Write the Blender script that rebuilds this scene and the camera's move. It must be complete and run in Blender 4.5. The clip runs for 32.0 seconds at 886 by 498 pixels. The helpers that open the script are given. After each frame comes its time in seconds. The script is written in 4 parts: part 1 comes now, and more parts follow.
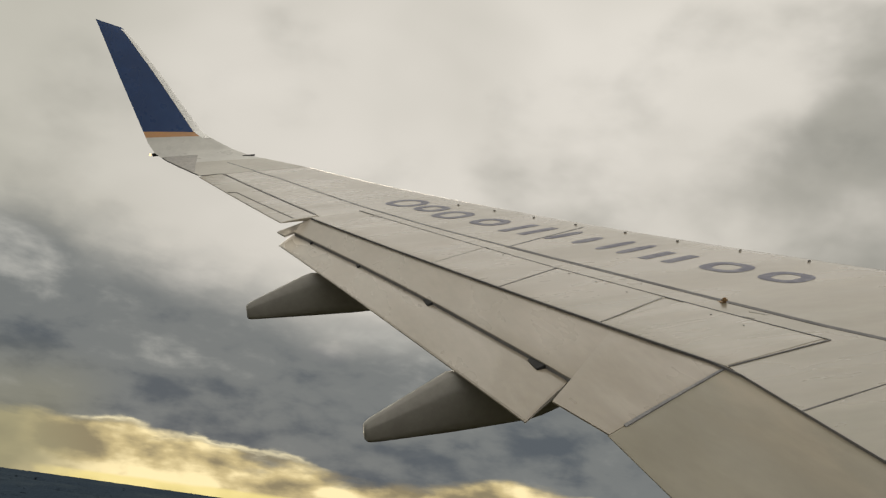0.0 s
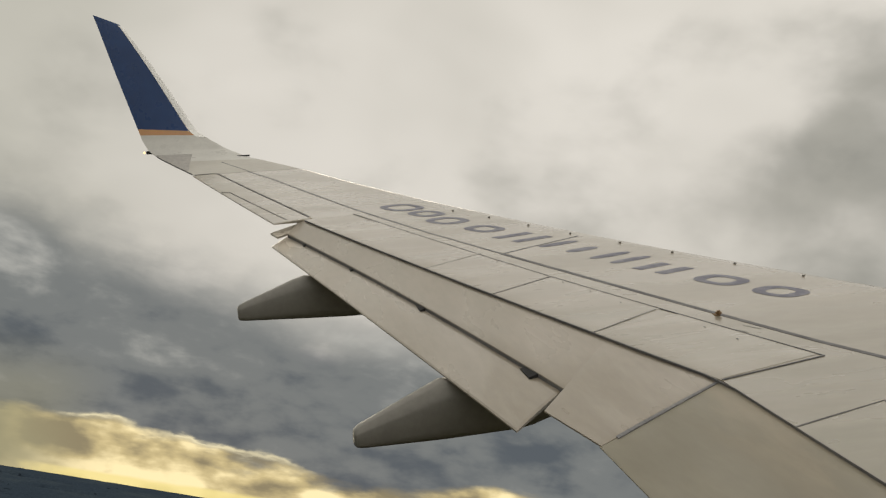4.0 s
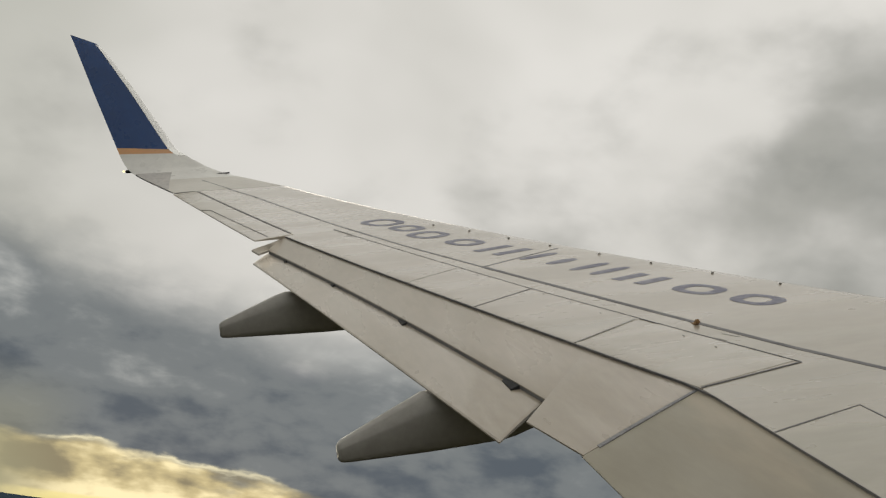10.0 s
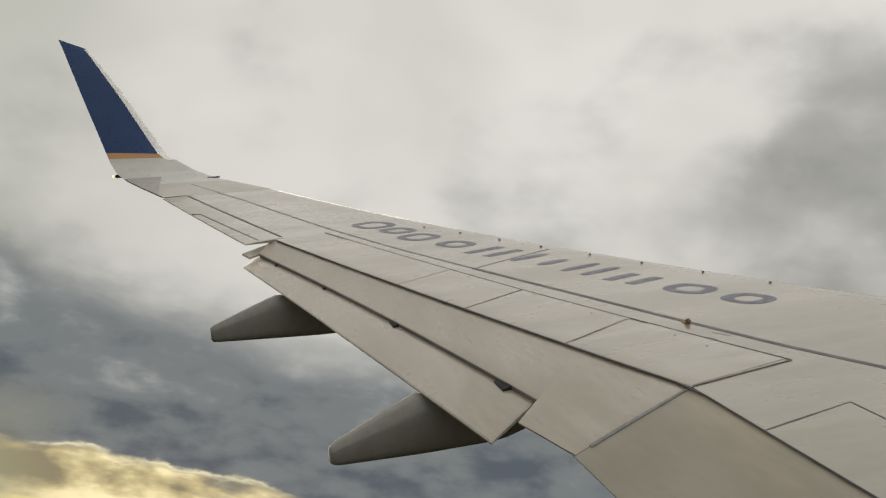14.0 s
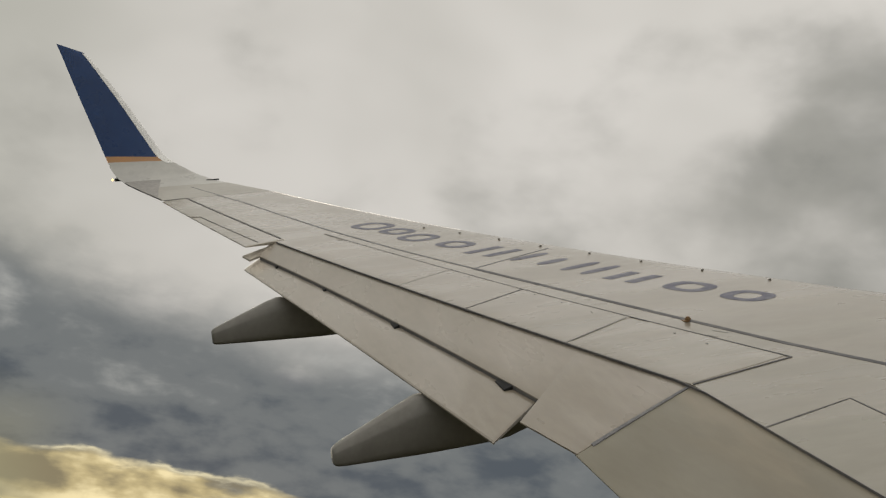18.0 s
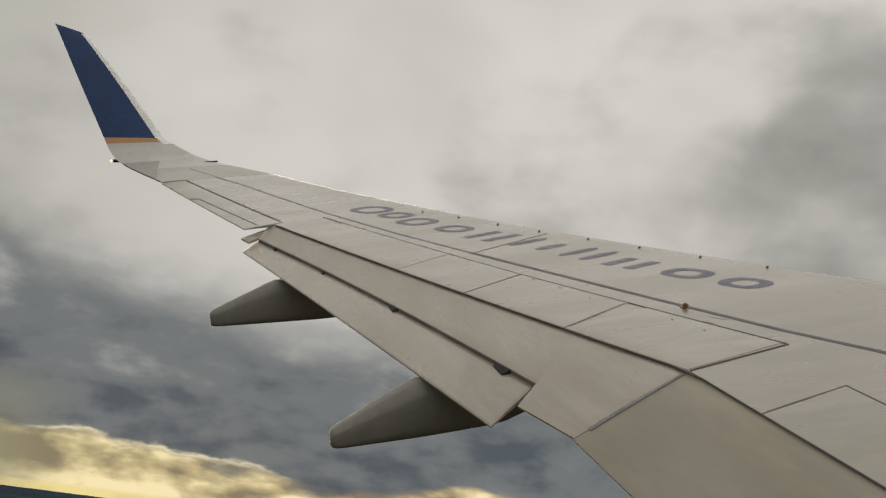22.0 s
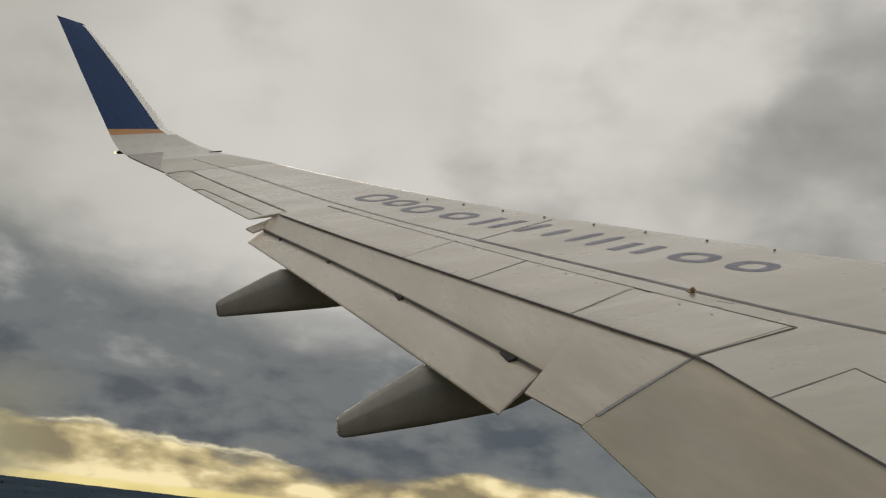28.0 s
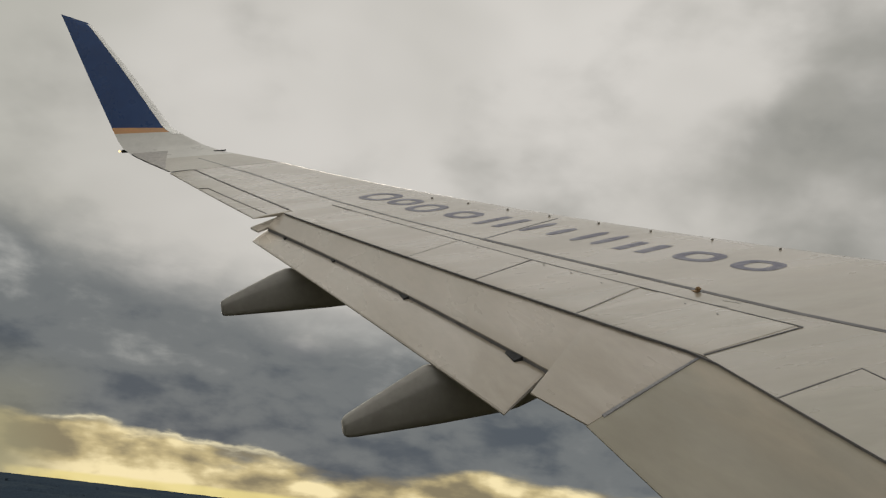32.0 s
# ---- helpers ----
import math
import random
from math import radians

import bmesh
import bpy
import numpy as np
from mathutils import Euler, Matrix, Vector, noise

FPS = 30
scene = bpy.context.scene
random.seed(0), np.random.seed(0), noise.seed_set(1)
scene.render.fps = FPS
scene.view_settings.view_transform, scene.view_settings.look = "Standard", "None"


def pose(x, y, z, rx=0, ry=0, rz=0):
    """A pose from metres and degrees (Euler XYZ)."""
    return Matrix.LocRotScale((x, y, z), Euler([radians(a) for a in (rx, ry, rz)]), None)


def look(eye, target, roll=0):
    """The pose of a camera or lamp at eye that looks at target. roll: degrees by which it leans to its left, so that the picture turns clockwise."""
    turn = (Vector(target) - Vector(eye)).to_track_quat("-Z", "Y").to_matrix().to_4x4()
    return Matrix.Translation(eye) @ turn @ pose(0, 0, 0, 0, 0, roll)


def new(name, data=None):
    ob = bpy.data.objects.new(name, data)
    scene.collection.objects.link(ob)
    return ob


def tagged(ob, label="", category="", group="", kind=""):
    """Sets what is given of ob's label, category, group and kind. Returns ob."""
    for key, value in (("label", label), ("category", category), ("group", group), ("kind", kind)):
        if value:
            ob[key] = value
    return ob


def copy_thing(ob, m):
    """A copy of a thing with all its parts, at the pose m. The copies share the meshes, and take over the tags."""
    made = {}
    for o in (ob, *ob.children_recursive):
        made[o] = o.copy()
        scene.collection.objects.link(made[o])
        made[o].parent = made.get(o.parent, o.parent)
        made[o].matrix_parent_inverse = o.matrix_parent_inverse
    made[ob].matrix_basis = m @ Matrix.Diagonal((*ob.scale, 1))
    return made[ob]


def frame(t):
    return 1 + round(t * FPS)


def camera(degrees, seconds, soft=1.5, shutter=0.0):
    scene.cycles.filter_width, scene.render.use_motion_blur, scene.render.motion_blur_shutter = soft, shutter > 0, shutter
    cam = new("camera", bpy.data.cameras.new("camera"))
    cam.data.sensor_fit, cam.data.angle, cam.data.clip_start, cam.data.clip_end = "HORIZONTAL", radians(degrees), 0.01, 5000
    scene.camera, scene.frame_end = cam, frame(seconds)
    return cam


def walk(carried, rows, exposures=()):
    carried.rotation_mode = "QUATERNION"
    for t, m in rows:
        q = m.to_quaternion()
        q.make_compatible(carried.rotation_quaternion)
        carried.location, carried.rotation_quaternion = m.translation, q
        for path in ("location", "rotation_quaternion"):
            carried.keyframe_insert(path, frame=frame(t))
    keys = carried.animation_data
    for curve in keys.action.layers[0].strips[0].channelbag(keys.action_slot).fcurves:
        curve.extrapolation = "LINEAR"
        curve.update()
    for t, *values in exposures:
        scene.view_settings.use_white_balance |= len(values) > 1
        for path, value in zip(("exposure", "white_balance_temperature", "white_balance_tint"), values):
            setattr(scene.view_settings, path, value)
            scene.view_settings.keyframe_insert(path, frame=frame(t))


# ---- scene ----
# ---------------------------------------------------------------- camera
cam = camera(49.6, 32.0, soft=1.25)
ROWS = [
    (0.0, pose(0.015, 0.001, 149.995, 104.62, -8.14, -13.70)),
    (0.5, pose(0.034, 0.042, 150.003, 104.73, -8.85, -13.57)),
    (1.0, pose(0.053, 0.030, 150.002, 105.58, -9.40, -14.32)),
    (1.5, pose(0.028, 0.016, 149.998, 105.22, -8.88, -14.36)),
    (2.0, pose(0.040, 0.037, 150.008, 105.06, -8.88, -14.11)),
    (2.5, pose(0.001, 0.022, 150.017, 104.79, -8.73, -14.27)),
    (4.5, pose(0.004, 0.044, 150.007, 105.14, -9.43, -14.56)),
    (5.0, pose(-0.007, 0.036, 150.013, 105.21, -9.16, -14.40)),
    (5.5, pose(-0.001, 0.012, 150.003, 105.43, -9.05, -15.13)),
    (6.0, pose(-0.028, -0.002, 150.013, 105.73, -8.18, -15.57)),
    (6.5, pose(-0.006, 0.006, 150.013, 105.79, -8.32, -15.27)),
    (7.0, pose(0.012, 0.025, 149.999, 105.95, -9.23, -15.08)),
    (7.5, pose(0.012, 0.033, 149.993, 106.02, -8.65, -15.20)),
    (8.0, pose(-0.014, -0.029, 150.001, 105.85, -8.53, -16.10)),
    (8.5, pose(0.029, 0.015, 149.984, 106.05, -8.33, -15.18)),
    (9.0, pose(-0.014, -0.018, 149.998, 105.90, -7.53, -15.88)),
    (9.5, pose(-0.014, -0.005, 150.005, 105.85, -7.76, -15.79)),
    (10.0, pose(0.003, -0.007, 149.991, 106.04, -8.19, -15.35)),
    (10.5, pose(0.010, 0.005, 149.993, 106.11, -8.09, -15.40)),
    (11.0, pose(0.002, -0.004, 149.989, 106.21, -7.56, -15.57)),
    (11.5, pose(0.002, -0.002, 149.990, 106.22, -7.49, -15.63)),
    (12.0, pose(0.008, 0.012, 150.000, 106.19, -7.49, -15.37)),
    (12.5, pose(0.008, -0.010, 149.985, 106.34, -7.25, -15.57)),
    (13.0, pose(0.008, -0.000, 149.988, 106.23, -7.49, -15.68)),
    (13.5, pose(0.015, -0.003, 149.985, 106.27, -7.56, -15.69)),
    (15.5, pose(-0.003, -0.009, 149.984, 106.12, -7.43, -15.68)),
    (16.0, pose(-0.001, -0.015, 149.980, 106.19, -7.14, -15.65)),
    (16.5, pose(0.002, -0.005, 149.974, 106.28, -7.35, -15.80)),
    (17.0, pose(0.014, -0.012, 149.983, 106.30, -7.21, -15.56)),
    (17.5, pose(0.007, -0.014, 149.985, 106.20, -7.30, -15.59)),
    (18.0, pose(0.000, -0.026, 149.987, 106.20, -6.99, -15.57)),
    (18.5, pose(-0.001, -0.024, 149.995, 106.03, -6.92, -15.67)),
    (19.0, pose(-0.002, -0.019, 149.972, 105.72, -8.12, -15.87)),
    (19.5, pose(-0.024, -0.028, 149.991, 105.51, -7.36, -16.06)),
    (20.0, pose(0.017, 0.006, 149.990, 105.53, -7.71, -15.02)),
    (20.5, pose(0.015, -0.006, 149.984, 105.44, -7.81, -15.20)),
    (21.0, pose(0.010, -0.021, 149.980, 105.41, -8.00, -15.21)),
    (21.5, pose(0.006, -0.001, 149.991, 105.21, -8.08, -15.36)),
    (22.0, pose(-0.016, -0.036, 149.980, 105.31, -7.50, -15.88)),
    (22.5, pose(-0.006, -0.016, 149.993, 104.99, -7.21, -15.77)),
    (23.0, pose(0.010, -0.021, 149.992, 104.95, -7.96, -15.44)),
    (23.5, pose(-0.020, -0.037, 149.987, 104.80, -7.20, -15.89)),
    (24.0, pose(-0.015, -0.013, 149.990, 104.81, -7.78, -15.55)),
    (24.5, pose(-0.006, -0.019, 149.994, 104.89, -7.60, -15.72)),
    (25.0, pose(-0.028, -0.017, 149.999, 104.61, -7.25, -15.66)),
    (25.5, pose(0.001, -0.023, 149.986, 104.38, -7.54, -15.21)),
    (27.5, pose(0.007, -0.000, 149.985, 104.45, -7.15, -15.05)),
    (28.0, pose(0.000, -0.006, 149.989, 104.49, -6.87, -15.33)),
    (28.5, pose(-0.007, 0.001, 149.988, 104.43, -6.87, -15.30)),
    (29.0, pose(0.009, 0.005, 149.993, 104.40, -7.00, -15.04)),
    (29.5, pose(0.001, 0.000, 149.990, 104.38, -6.98, -15.07)),
    (30.0, pose(0.010, 0.003, 149.986, 104.44, -7.09, -15.07)),
    (30.5, pose(0.011, -0.001, 149.978, 104.46, -7.19, -15.12)),
    (31.0, pose(-0.009, -0.008, 149.990, 104.39, -6.95, -15.27)),
    (31.5, pose(0.003, 0.006, 149.985, 104.34, -7.09, -15.13)),
    (32.0, pose(-0.014, -0.003, 150.002, 104.32, -6.87, -15.11)),
]
EXPOSURES = [
    (0.0, 0.10, 6950, 10), (6.0, 0.12, 6900, 10), (9.0, 0.14, 6650, 9.5), (13.0, 0.14, 6650, 9.5), (16.0, 0.02, 6700, 10), (19.0, -0.06, 6750, 10.5), (25.0, -0.06, 6700, 10.5), (32.0, -0.06, 6700, 10.5),
]
walk(cam, ROWS, EXPOSURES)

# ---------------------------------------------------------------- sky and sun
def unit(az, el):
    """A direction from the bearing (towards the flight direction, from abeam) and the height, in degrees."""
    a, e = radians(az), radians(el)
    return Vector((math.sin(a) * math.cos(e), math.cos(a) * math.cos(e), math.sin(e)))


world = bpy.data.worlds.new("overcast_evening")
scene.world = world
world.use_nodes = True
WN, WL = world.node_tree.nodes, world.node_tree.links
WN.clear()


class Graph:
    """Short forms for shader nodes."""

    def __init__(self, tree):
        self.n, self.l = tree.nodes, tree.links

    def put(self, socket, value):
        if hasattr(value, "is_output"):
            self.l.new(value, socket)
        else:
            socket.default_value = value

    def math(self, op, a, b=0.0, clamp=False):
        k = self.n.new("ShaderNodeMath")
        k.operation, k.use_clamp = op, clamp
        self.put(k.inputs[0], a)
        self.put(k.inputs[1], b)
        return k.outputs[0]

    def vmath(self, op, a, b=(0, 0, 0)):
        k = self.n.new("ShaderNodeVectorMath")
        k.operation = op
        self.put(k.inputs[0], a)
        self.put(k.inputs[1], b)
        return k.outputs["Value"] if op == "DOT_PRODUCT" else k.outputs[0]

    def ramp(self, v, lo, hi, a=0.0, b=1.0):
        k = self.n.new("ShaderNodeMapRange")
        k.interpolation_type = "SMOOTHSTEP"
        for i, q in enumerate((v, lo, hi, a, b)):
            self.put(k.inputs[i], q)
        return k.outputs[0]

    def mix(self, f, a, b, blend="MIX"):
        k = self.n.new("ShaderNodeMix")
        k.data_type, k.blend_type = "RGBA", blend
        self.put(k.inputs[0], f)
        for s, v in ((k.inputs[6], a), (k.inputs[7], b)):
            self.put(s, (*v, 1.0) if isinstance(v, tuple) and len(v) == 3 else v)
        return k.outputs[2]

    def noise(self, vec, scale, detail=5.0, rough=0.55, warp=0.0):
        k = self.n.new("ShaderNodeTexNoise")
        if vec is not None:
            self.put(k.inputs["Vector"], vec)
        for name, v in (("Scale", scale), ("Detail", detail), ("Roughness", rough), ("Distortion", warp)):
            k.inputs[name].default_value = v
        return k.outputs["Fac"]

    def scaled(self, vec, s, at=(0, 0, 0)):
        k = self.n.new("ShaderNodeMapping")
        self.put(k.inputs[0], vec)
        k.inputs[1].default_value, k.inputs[3].default_value = at, s
        return k.outputs[0]


SUN_AZ, SUN_EL = 0.0, 6.0
w = Graph(world.node_tree)
way = w.vmath("NORMALIZE", WN.new("ShaderNodeTexCoord").outputs["Generated"])
sep = WN.new("ShaderNodeSeparateXYZ")
WL.new(way, sep.inputs[0])
up = sep.outputs[2]


def lobe(az, el, inner, outer):
    """1 within inner degrees of a direction, 0 past outer."""
    d = w.vmath("DOT_PRODUCT", way, unit(az, el))
    return w.ramp(d, math.cos(radians(outer)), math.cos(radians(inner)))


# height over the level and bearing, in degrees
rise = w.math("MULTIPLY", w.math("ARCSINE", up), 57.2958)
bear = w.math("MULTIPLY", w.math("ARCTAN2", sep.outputs[0], sep.outputs[1]), 57.2958)


def shifted(field, amount):
    """A noise about 0.5, turned into a swing of so many degrees."""
    return w.math("MULTIPLY", w.math("SUBTRACT", field, 0.5), amount)


def times(*values):
    r = values[0]
    for v in values[1:]:
        r = w.math("MULTIPLY", r, v)
    return r


# cloud masses, drawn out a little along the horizon
sheet = w.scaled(way, (1.0, 1.0, 1.5))
rolls = w.scaled(way, (1.0, 1.0, 1.9))
big = w.noise(w.scaled(sheet, (1.0, 1.0, 1.0), (3.1, 0.4, 1.0)), 3.4, 3.0, 0.5, 0.3)
mid = w.noise(w.scaled(sheet, (1.0, 1.0, 1.0), (0.7, 5.2, 0.3)), 7.0, 4.0, 0.48, 0.1)
low = w.noise(w.scaled(rolls, (1.0, 1.0, 1.0), (4.7, 1.2, 2.3)), 7.2, 5.0, 0.47, 0.12)
low_lit = w.noise(w.scaled(rolls, (1.0, 1.0, 1.0), (4.690, 1.2, 2.268)), 7.2, 5.0, 0.47, 0.12)
fine = w.noise(w.scaled(sheet, (1.0, 1.0, 1.0), (9.7, 2.2, 0)), 17.0, 4.0, 0.50, 0.1)
strata = w.noise(w.scaled(way, (1.0, 1.0, 4.5), (1.7, 3.3, 0.6)), 11.0, 5.0, 0.52, 0.1)
wisps = w.noise(w.scaled(way, (1.0, 1.0, 2.6), (6.1, 0.8, 3.9)), 15.0, 7.0, 0.62, 0.25)
relief = w.math("SUBTRACT", low, low_lit)
# pale high overcast, smooth and bright, a little uneven
pale = w.mix(w.ramp(big, 0.30, 0.70), (0.540, 0.533, 0.505), (0.650, 0.640, 0.615))
pale = w.mix(w.ramp(bear, -2.0, -15.0, 0.0, 0.55), pale, (0.385, 0.393, 0.348))
# greyer cloud ahead of the wing and past the wing's tip, torn and soft
grey_at = w.math("ADD", times(lobe(39.0, 19.0, 1.0, 14.0), 0.36), times(lobe(36.0, 16.0, 0.5, 11.0), 0.36))
# Carries the cloud on out of view, added to dim the inboard wing's reflections.
grey_at = w.math("ADD", grey_at, times(lobe(52.0, 32.0, 5.0, 26.0), 0.45))
grey_at = w.math("ADD", grey_at, times(lobe(20.0, 20.0, 1.0, 12.0), 0.34))
grey_at = w.math("ADD", grey_at, times(lobe(1.0, 20.0, 1.0, 8.0), 0.22))
grey_at = w.math("ADD", grey_at, times(lobe(-14.0, 14.0, 0.5, 11.0), 0.34))
grey_mass = w.ramp(w.math("ADD", grey_at, w.math("ADD", shifted(mid, 1.9), w.math("ADD", shifted(low, 1.0), shifted(fine, 0.55)))), 0.10, 1.30)
cloudy = w.mix(times(grey_mass, 0.88), pale, w.mix(w.ramp(w.math("ADD", times(low, 0.6), times(fine, 0.4)), 0.32, 0.68), (0.175, 0.183, 0.172), (0.310, 0.312, 0.290)))
# the dark bank over the clear strip, with paler rolls in it
top_of_bank = w.math("ADD", w.ramp(bear, -8.0, 11.0, 11.6, 9.2), w.math("ADD", shifted(low, 6.0), w.math("ADD", shifted(fine, 2.2), shifted(wisps, 2.2))))
bank = w.ramp(rise, w.math("ADD", top_of_bank, 2.2), w.math("SUBTRACT", top_of_bank, 2.8))
tone = w.math("ADD", w.math("ADD", times(low, 0.80), times(mid, 0.15)), w.math("ADD", times(relief, 1.5), times(fine, 0.34)))
tone = w.math("ADD", tone, w.math("ADD", shifted(wisps, 0.62), w.ramp(rise, 1.0, 10.0, -0.20, 0.03)))
bank_col = w.mix(w.ramp(tone, 0.18, 0.58), (0.074, 0.093, 0.116), (0.158, 0.176, 0.186))
bank_col = w.mix(w.ramp(tone, 0.60, 1.20), bank_col, (0.430, 0.440, 0.430))
cloudy = w.mix(times(bank, 0.97), cloudy, bank_col)
# thin rain lit from below, past the wing's tip
rain = times(w.ramp(bear, -4.5, -9.5), w.ramp(w.math("ADD", rise, shifted(low, 4.0)), 5.6, 2.6), 0.32)
cloudy = w.mix(rain, cloudy, (0.300, 0.285, 0.185))
# evening light under the bank: a veil of rain, lit cumulus, and the clear strip at the horizon
base = w.math("ADD", w.math("ADD", w.ramp(bear, -10.0, 8.0, 1.65, 0.50), w.ramp(bear, 11.0, 18.0, 0.0, 0.85)), w.math("ADD", shifted(strata, 3.0), shifted(fine, 1.8)))
under = times(w.ramp(rise, w.math("ADD", base, 0.35), w.math("SUBTRACT", base, 0.75)), w.ramp(bear, 48.0, 26.0), w.ramp(bear, -60.0, -25.0))
puff = w.noise(w.scaled(sheet, (1.0, 1.0, 1.5), (2.3, 7.1, 4.0)), 13.0, 5.0, 0.46, 0.1)
puff_lit = w.noise(w.scaled(sheet, (1.0, 1.0, 1.5), (2.292, 7.1, 3.965)), 13.0, 5.0, 0.46, 0.1)
veil = w.mix(w.ramp(w.math("ADD", times(mid, 0.7), times(puff, 0.3)), 0.28, 0.72), (0.225, 0.215, 0.150), (0.400, 0.372, 0.225))
heap = w.math("ADD", times(w.math("SUBTRACT", puff, puff_lit), 1.5), w.math("ADD", times(puff, 0.50), times(strata, 0.50)))
heap = w.math("ADD", heap, times(lobe(-1.5, 0.2, 0.2, 6.0), 0.13))
lit = w.mix(w.ramp(heap, 0.30, 0.64), (0.245, 0.212, 0.138), (0.560, 0.468, 0.255))
lit = w.mix(w.ramp(heap, 0.56, 0.86), lit, (0.950, 0.820, 0.490))
glow = w.mix(w.ramp(w.math("ADD", bear, shifted(mid, 9.0)), -11.0, -5.0), veil, lit)
sky_col = w.mix(under, cloudy, glow)
clear_top = w.math("ADD", -1.25, shifted(strata, 0.5))
clear = times(w.ramp(rise, w.math("ADD", clear_top, 0.12), w.math("SUBTRACT", clear_top, 0.12)), w.ramp(w.math("ADD", bear, shifted(fine, 5.0)), -9.0, -7.0), w.ramp(bear, 55.0, 30.0))
sky_col = w.mix(times(clear, 0.80), sky_col, (0.840, 0.720, 0.300))
# lit rims of the cloud base next to the hidden sun
off = w.math("DIVIDE", w.math("SUBTRACT", rise, base), 0.22)
rim = w.math("POWER", 2.718, times(off, off, -1.0))
rim = times(rim, lobe(-2.0, 2.0, 2.0, 12.0), w.ramp(fine, 0.47, 0.62))
sky_col = w.mix(times(rim, 0.75), sky_col, (0.88, 0.80, 0.54))
# overcast sky grows brighter towards the zenith
zen = w.ramp(up, 0.25, 0.95, 1.0, 1.25)
nish = WN.new("ShaderNodeTexSky")
nish.sky_type, nish.sun_disc = "NISHITA", False
nish.sun_elevation, nish.sun_rotation = radians(SUN_EL), radians(SUN_AZ)
soft_sky = WN.new("ShaderNodeBackground")
WL.new(nish.outputs[0], soft_sky.inputs[0])
soft_sky.inputs[1].default_value = 0.05
over = WN.new("ShaderNodeBackground")
WL.new(sky_col, over.inputs[0])
WL.new(zen, over.inputs[1])
cover = WN.new("ShaderNodeMixShader")
cover.inputs[0].default_value = 0.997
WL.new(soft_sky.outputs[0], cover.inputs[1])
WL.new(over.outputs[0], cover.inputs[2])
wout = WN.new("ShaderNodeOutputWorld")
WL.new(cover.outputs[0], wout.inputs[0])

sun = new("sun", bpy.data.lights.new("sun", "SUN"))
sun.data.energy, sun.data.angle, sun.data.color = 0.6, radians(35), (1.0, 0.90, 0.74)
sun.matrix_world = look(unit(SUN_AZ, SUN_EL + 4) * 50, (0, 0, 0))


# ---------------------------------------------------------------- materials
def material(name, colour, rough=0.5, metal=0.0, second=None, scale=3.0, detail=5.0, fine=0.15, fine_scale=60.0, bump=0.0, bump_scale=80.0,
             per_object=0.0, per_island=0.0, stretch=(1, 1, 1), coat=0.0, gloss=0.5, accent=None, warp=0.0, span=(0.35, 0.65), stain_shade=None):
    """Painted or natural surface: two colours mixed by broad noise, fine grain over it, and relief."""
    m = bpy.data.materials.new(name)
    m.use_nodes = True
    g = Graph(m.node_tree)
    b = m.node_tree.nodes["Principled BSDF"]
    co = g.scaled(m.node_tree.nodes.new("ShaderNodeTexCoord").outputs["Object"], stretch)
    col = g.mix(g.ramp(g.noise(co, scale, detail, 0.6, warp), *span), colour, second or tuple(c * 0.85 for c in colour))
    grain = g.ramp(g.noise(co, fine_scale, 3.0), 0.3, 0.7, 1.0 - fine, 1.0 + fine)
    for source, amount in (("obj", per_object), ("island", per_island)):
        if amount:
            if source == "obj":
                r = m.node_tree.nodes.new("ShaderNodeObjectInfo").outputs["Random"]
            else:
                r = m.node_tree.nodes.new("ShaderNodeNewGeometry").outputs["Random Per Island"]
            grain = g.math("MULTIPLY", grain, g.math("ADD", 1.0 - amount, g.math("MULTIPLY", r, 2 * amount)))
    # Tint growing along one axis: stains, and inboard shade painted into the wing.
    if stain_shade:
        axis, lo, hi, tint, amount, grow = stain_shade
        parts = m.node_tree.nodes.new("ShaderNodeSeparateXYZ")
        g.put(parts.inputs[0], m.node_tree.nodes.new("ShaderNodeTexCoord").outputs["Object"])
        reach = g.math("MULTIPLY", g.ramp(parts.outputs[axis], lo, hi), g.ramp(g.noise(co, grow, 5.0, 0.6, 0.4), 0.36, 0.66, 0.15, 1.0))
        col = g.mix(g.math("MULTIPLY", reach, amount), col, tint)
    if accent:
        r = m.node_tree.nodes.new("ShaderNodeObjectInfo").outputs["Random"]
        col = g.mix(g.ramp(r, 0.72, 0.98), col, accent)
    k = m.node_tree.nodes.new("ShaderNodeVectorMath")
    k.operation = "SCALE"
    g.put(k.inputs[0], col)
    g.put(k.inputs[3], grain)
    g.put(b.inputs["Base Color"], k.outputs[0])
    g.put(b.inputs["Roughness"], g.ramp(g.noise(co, scale * 2.3, 4.0), 0.3, 0.7, max(rough - 0.08, 0.05), min(rough + 0.1, 1.0)))
    b.inputs["Metallic"].default_value = metal
    b.inputs["Coat Weight"].default_value, b.inputs["Coat Roughness"].default_value = coat, 0.16
    b.inputs["Specular IOR Level"].default_value = gloss
    if bump:
        p = m.node_tree.nodes.new("ShaderNodeBump")
        p.inputs["Strength"].default_value, p.inputs["Distance"].default_value = bump, 0.01
        g.put(p.inputs["Height"], g.noise(co, bump_scale, 4.0))
        g.put(b.inputs["Normal"], p.outputs[0])
    return m


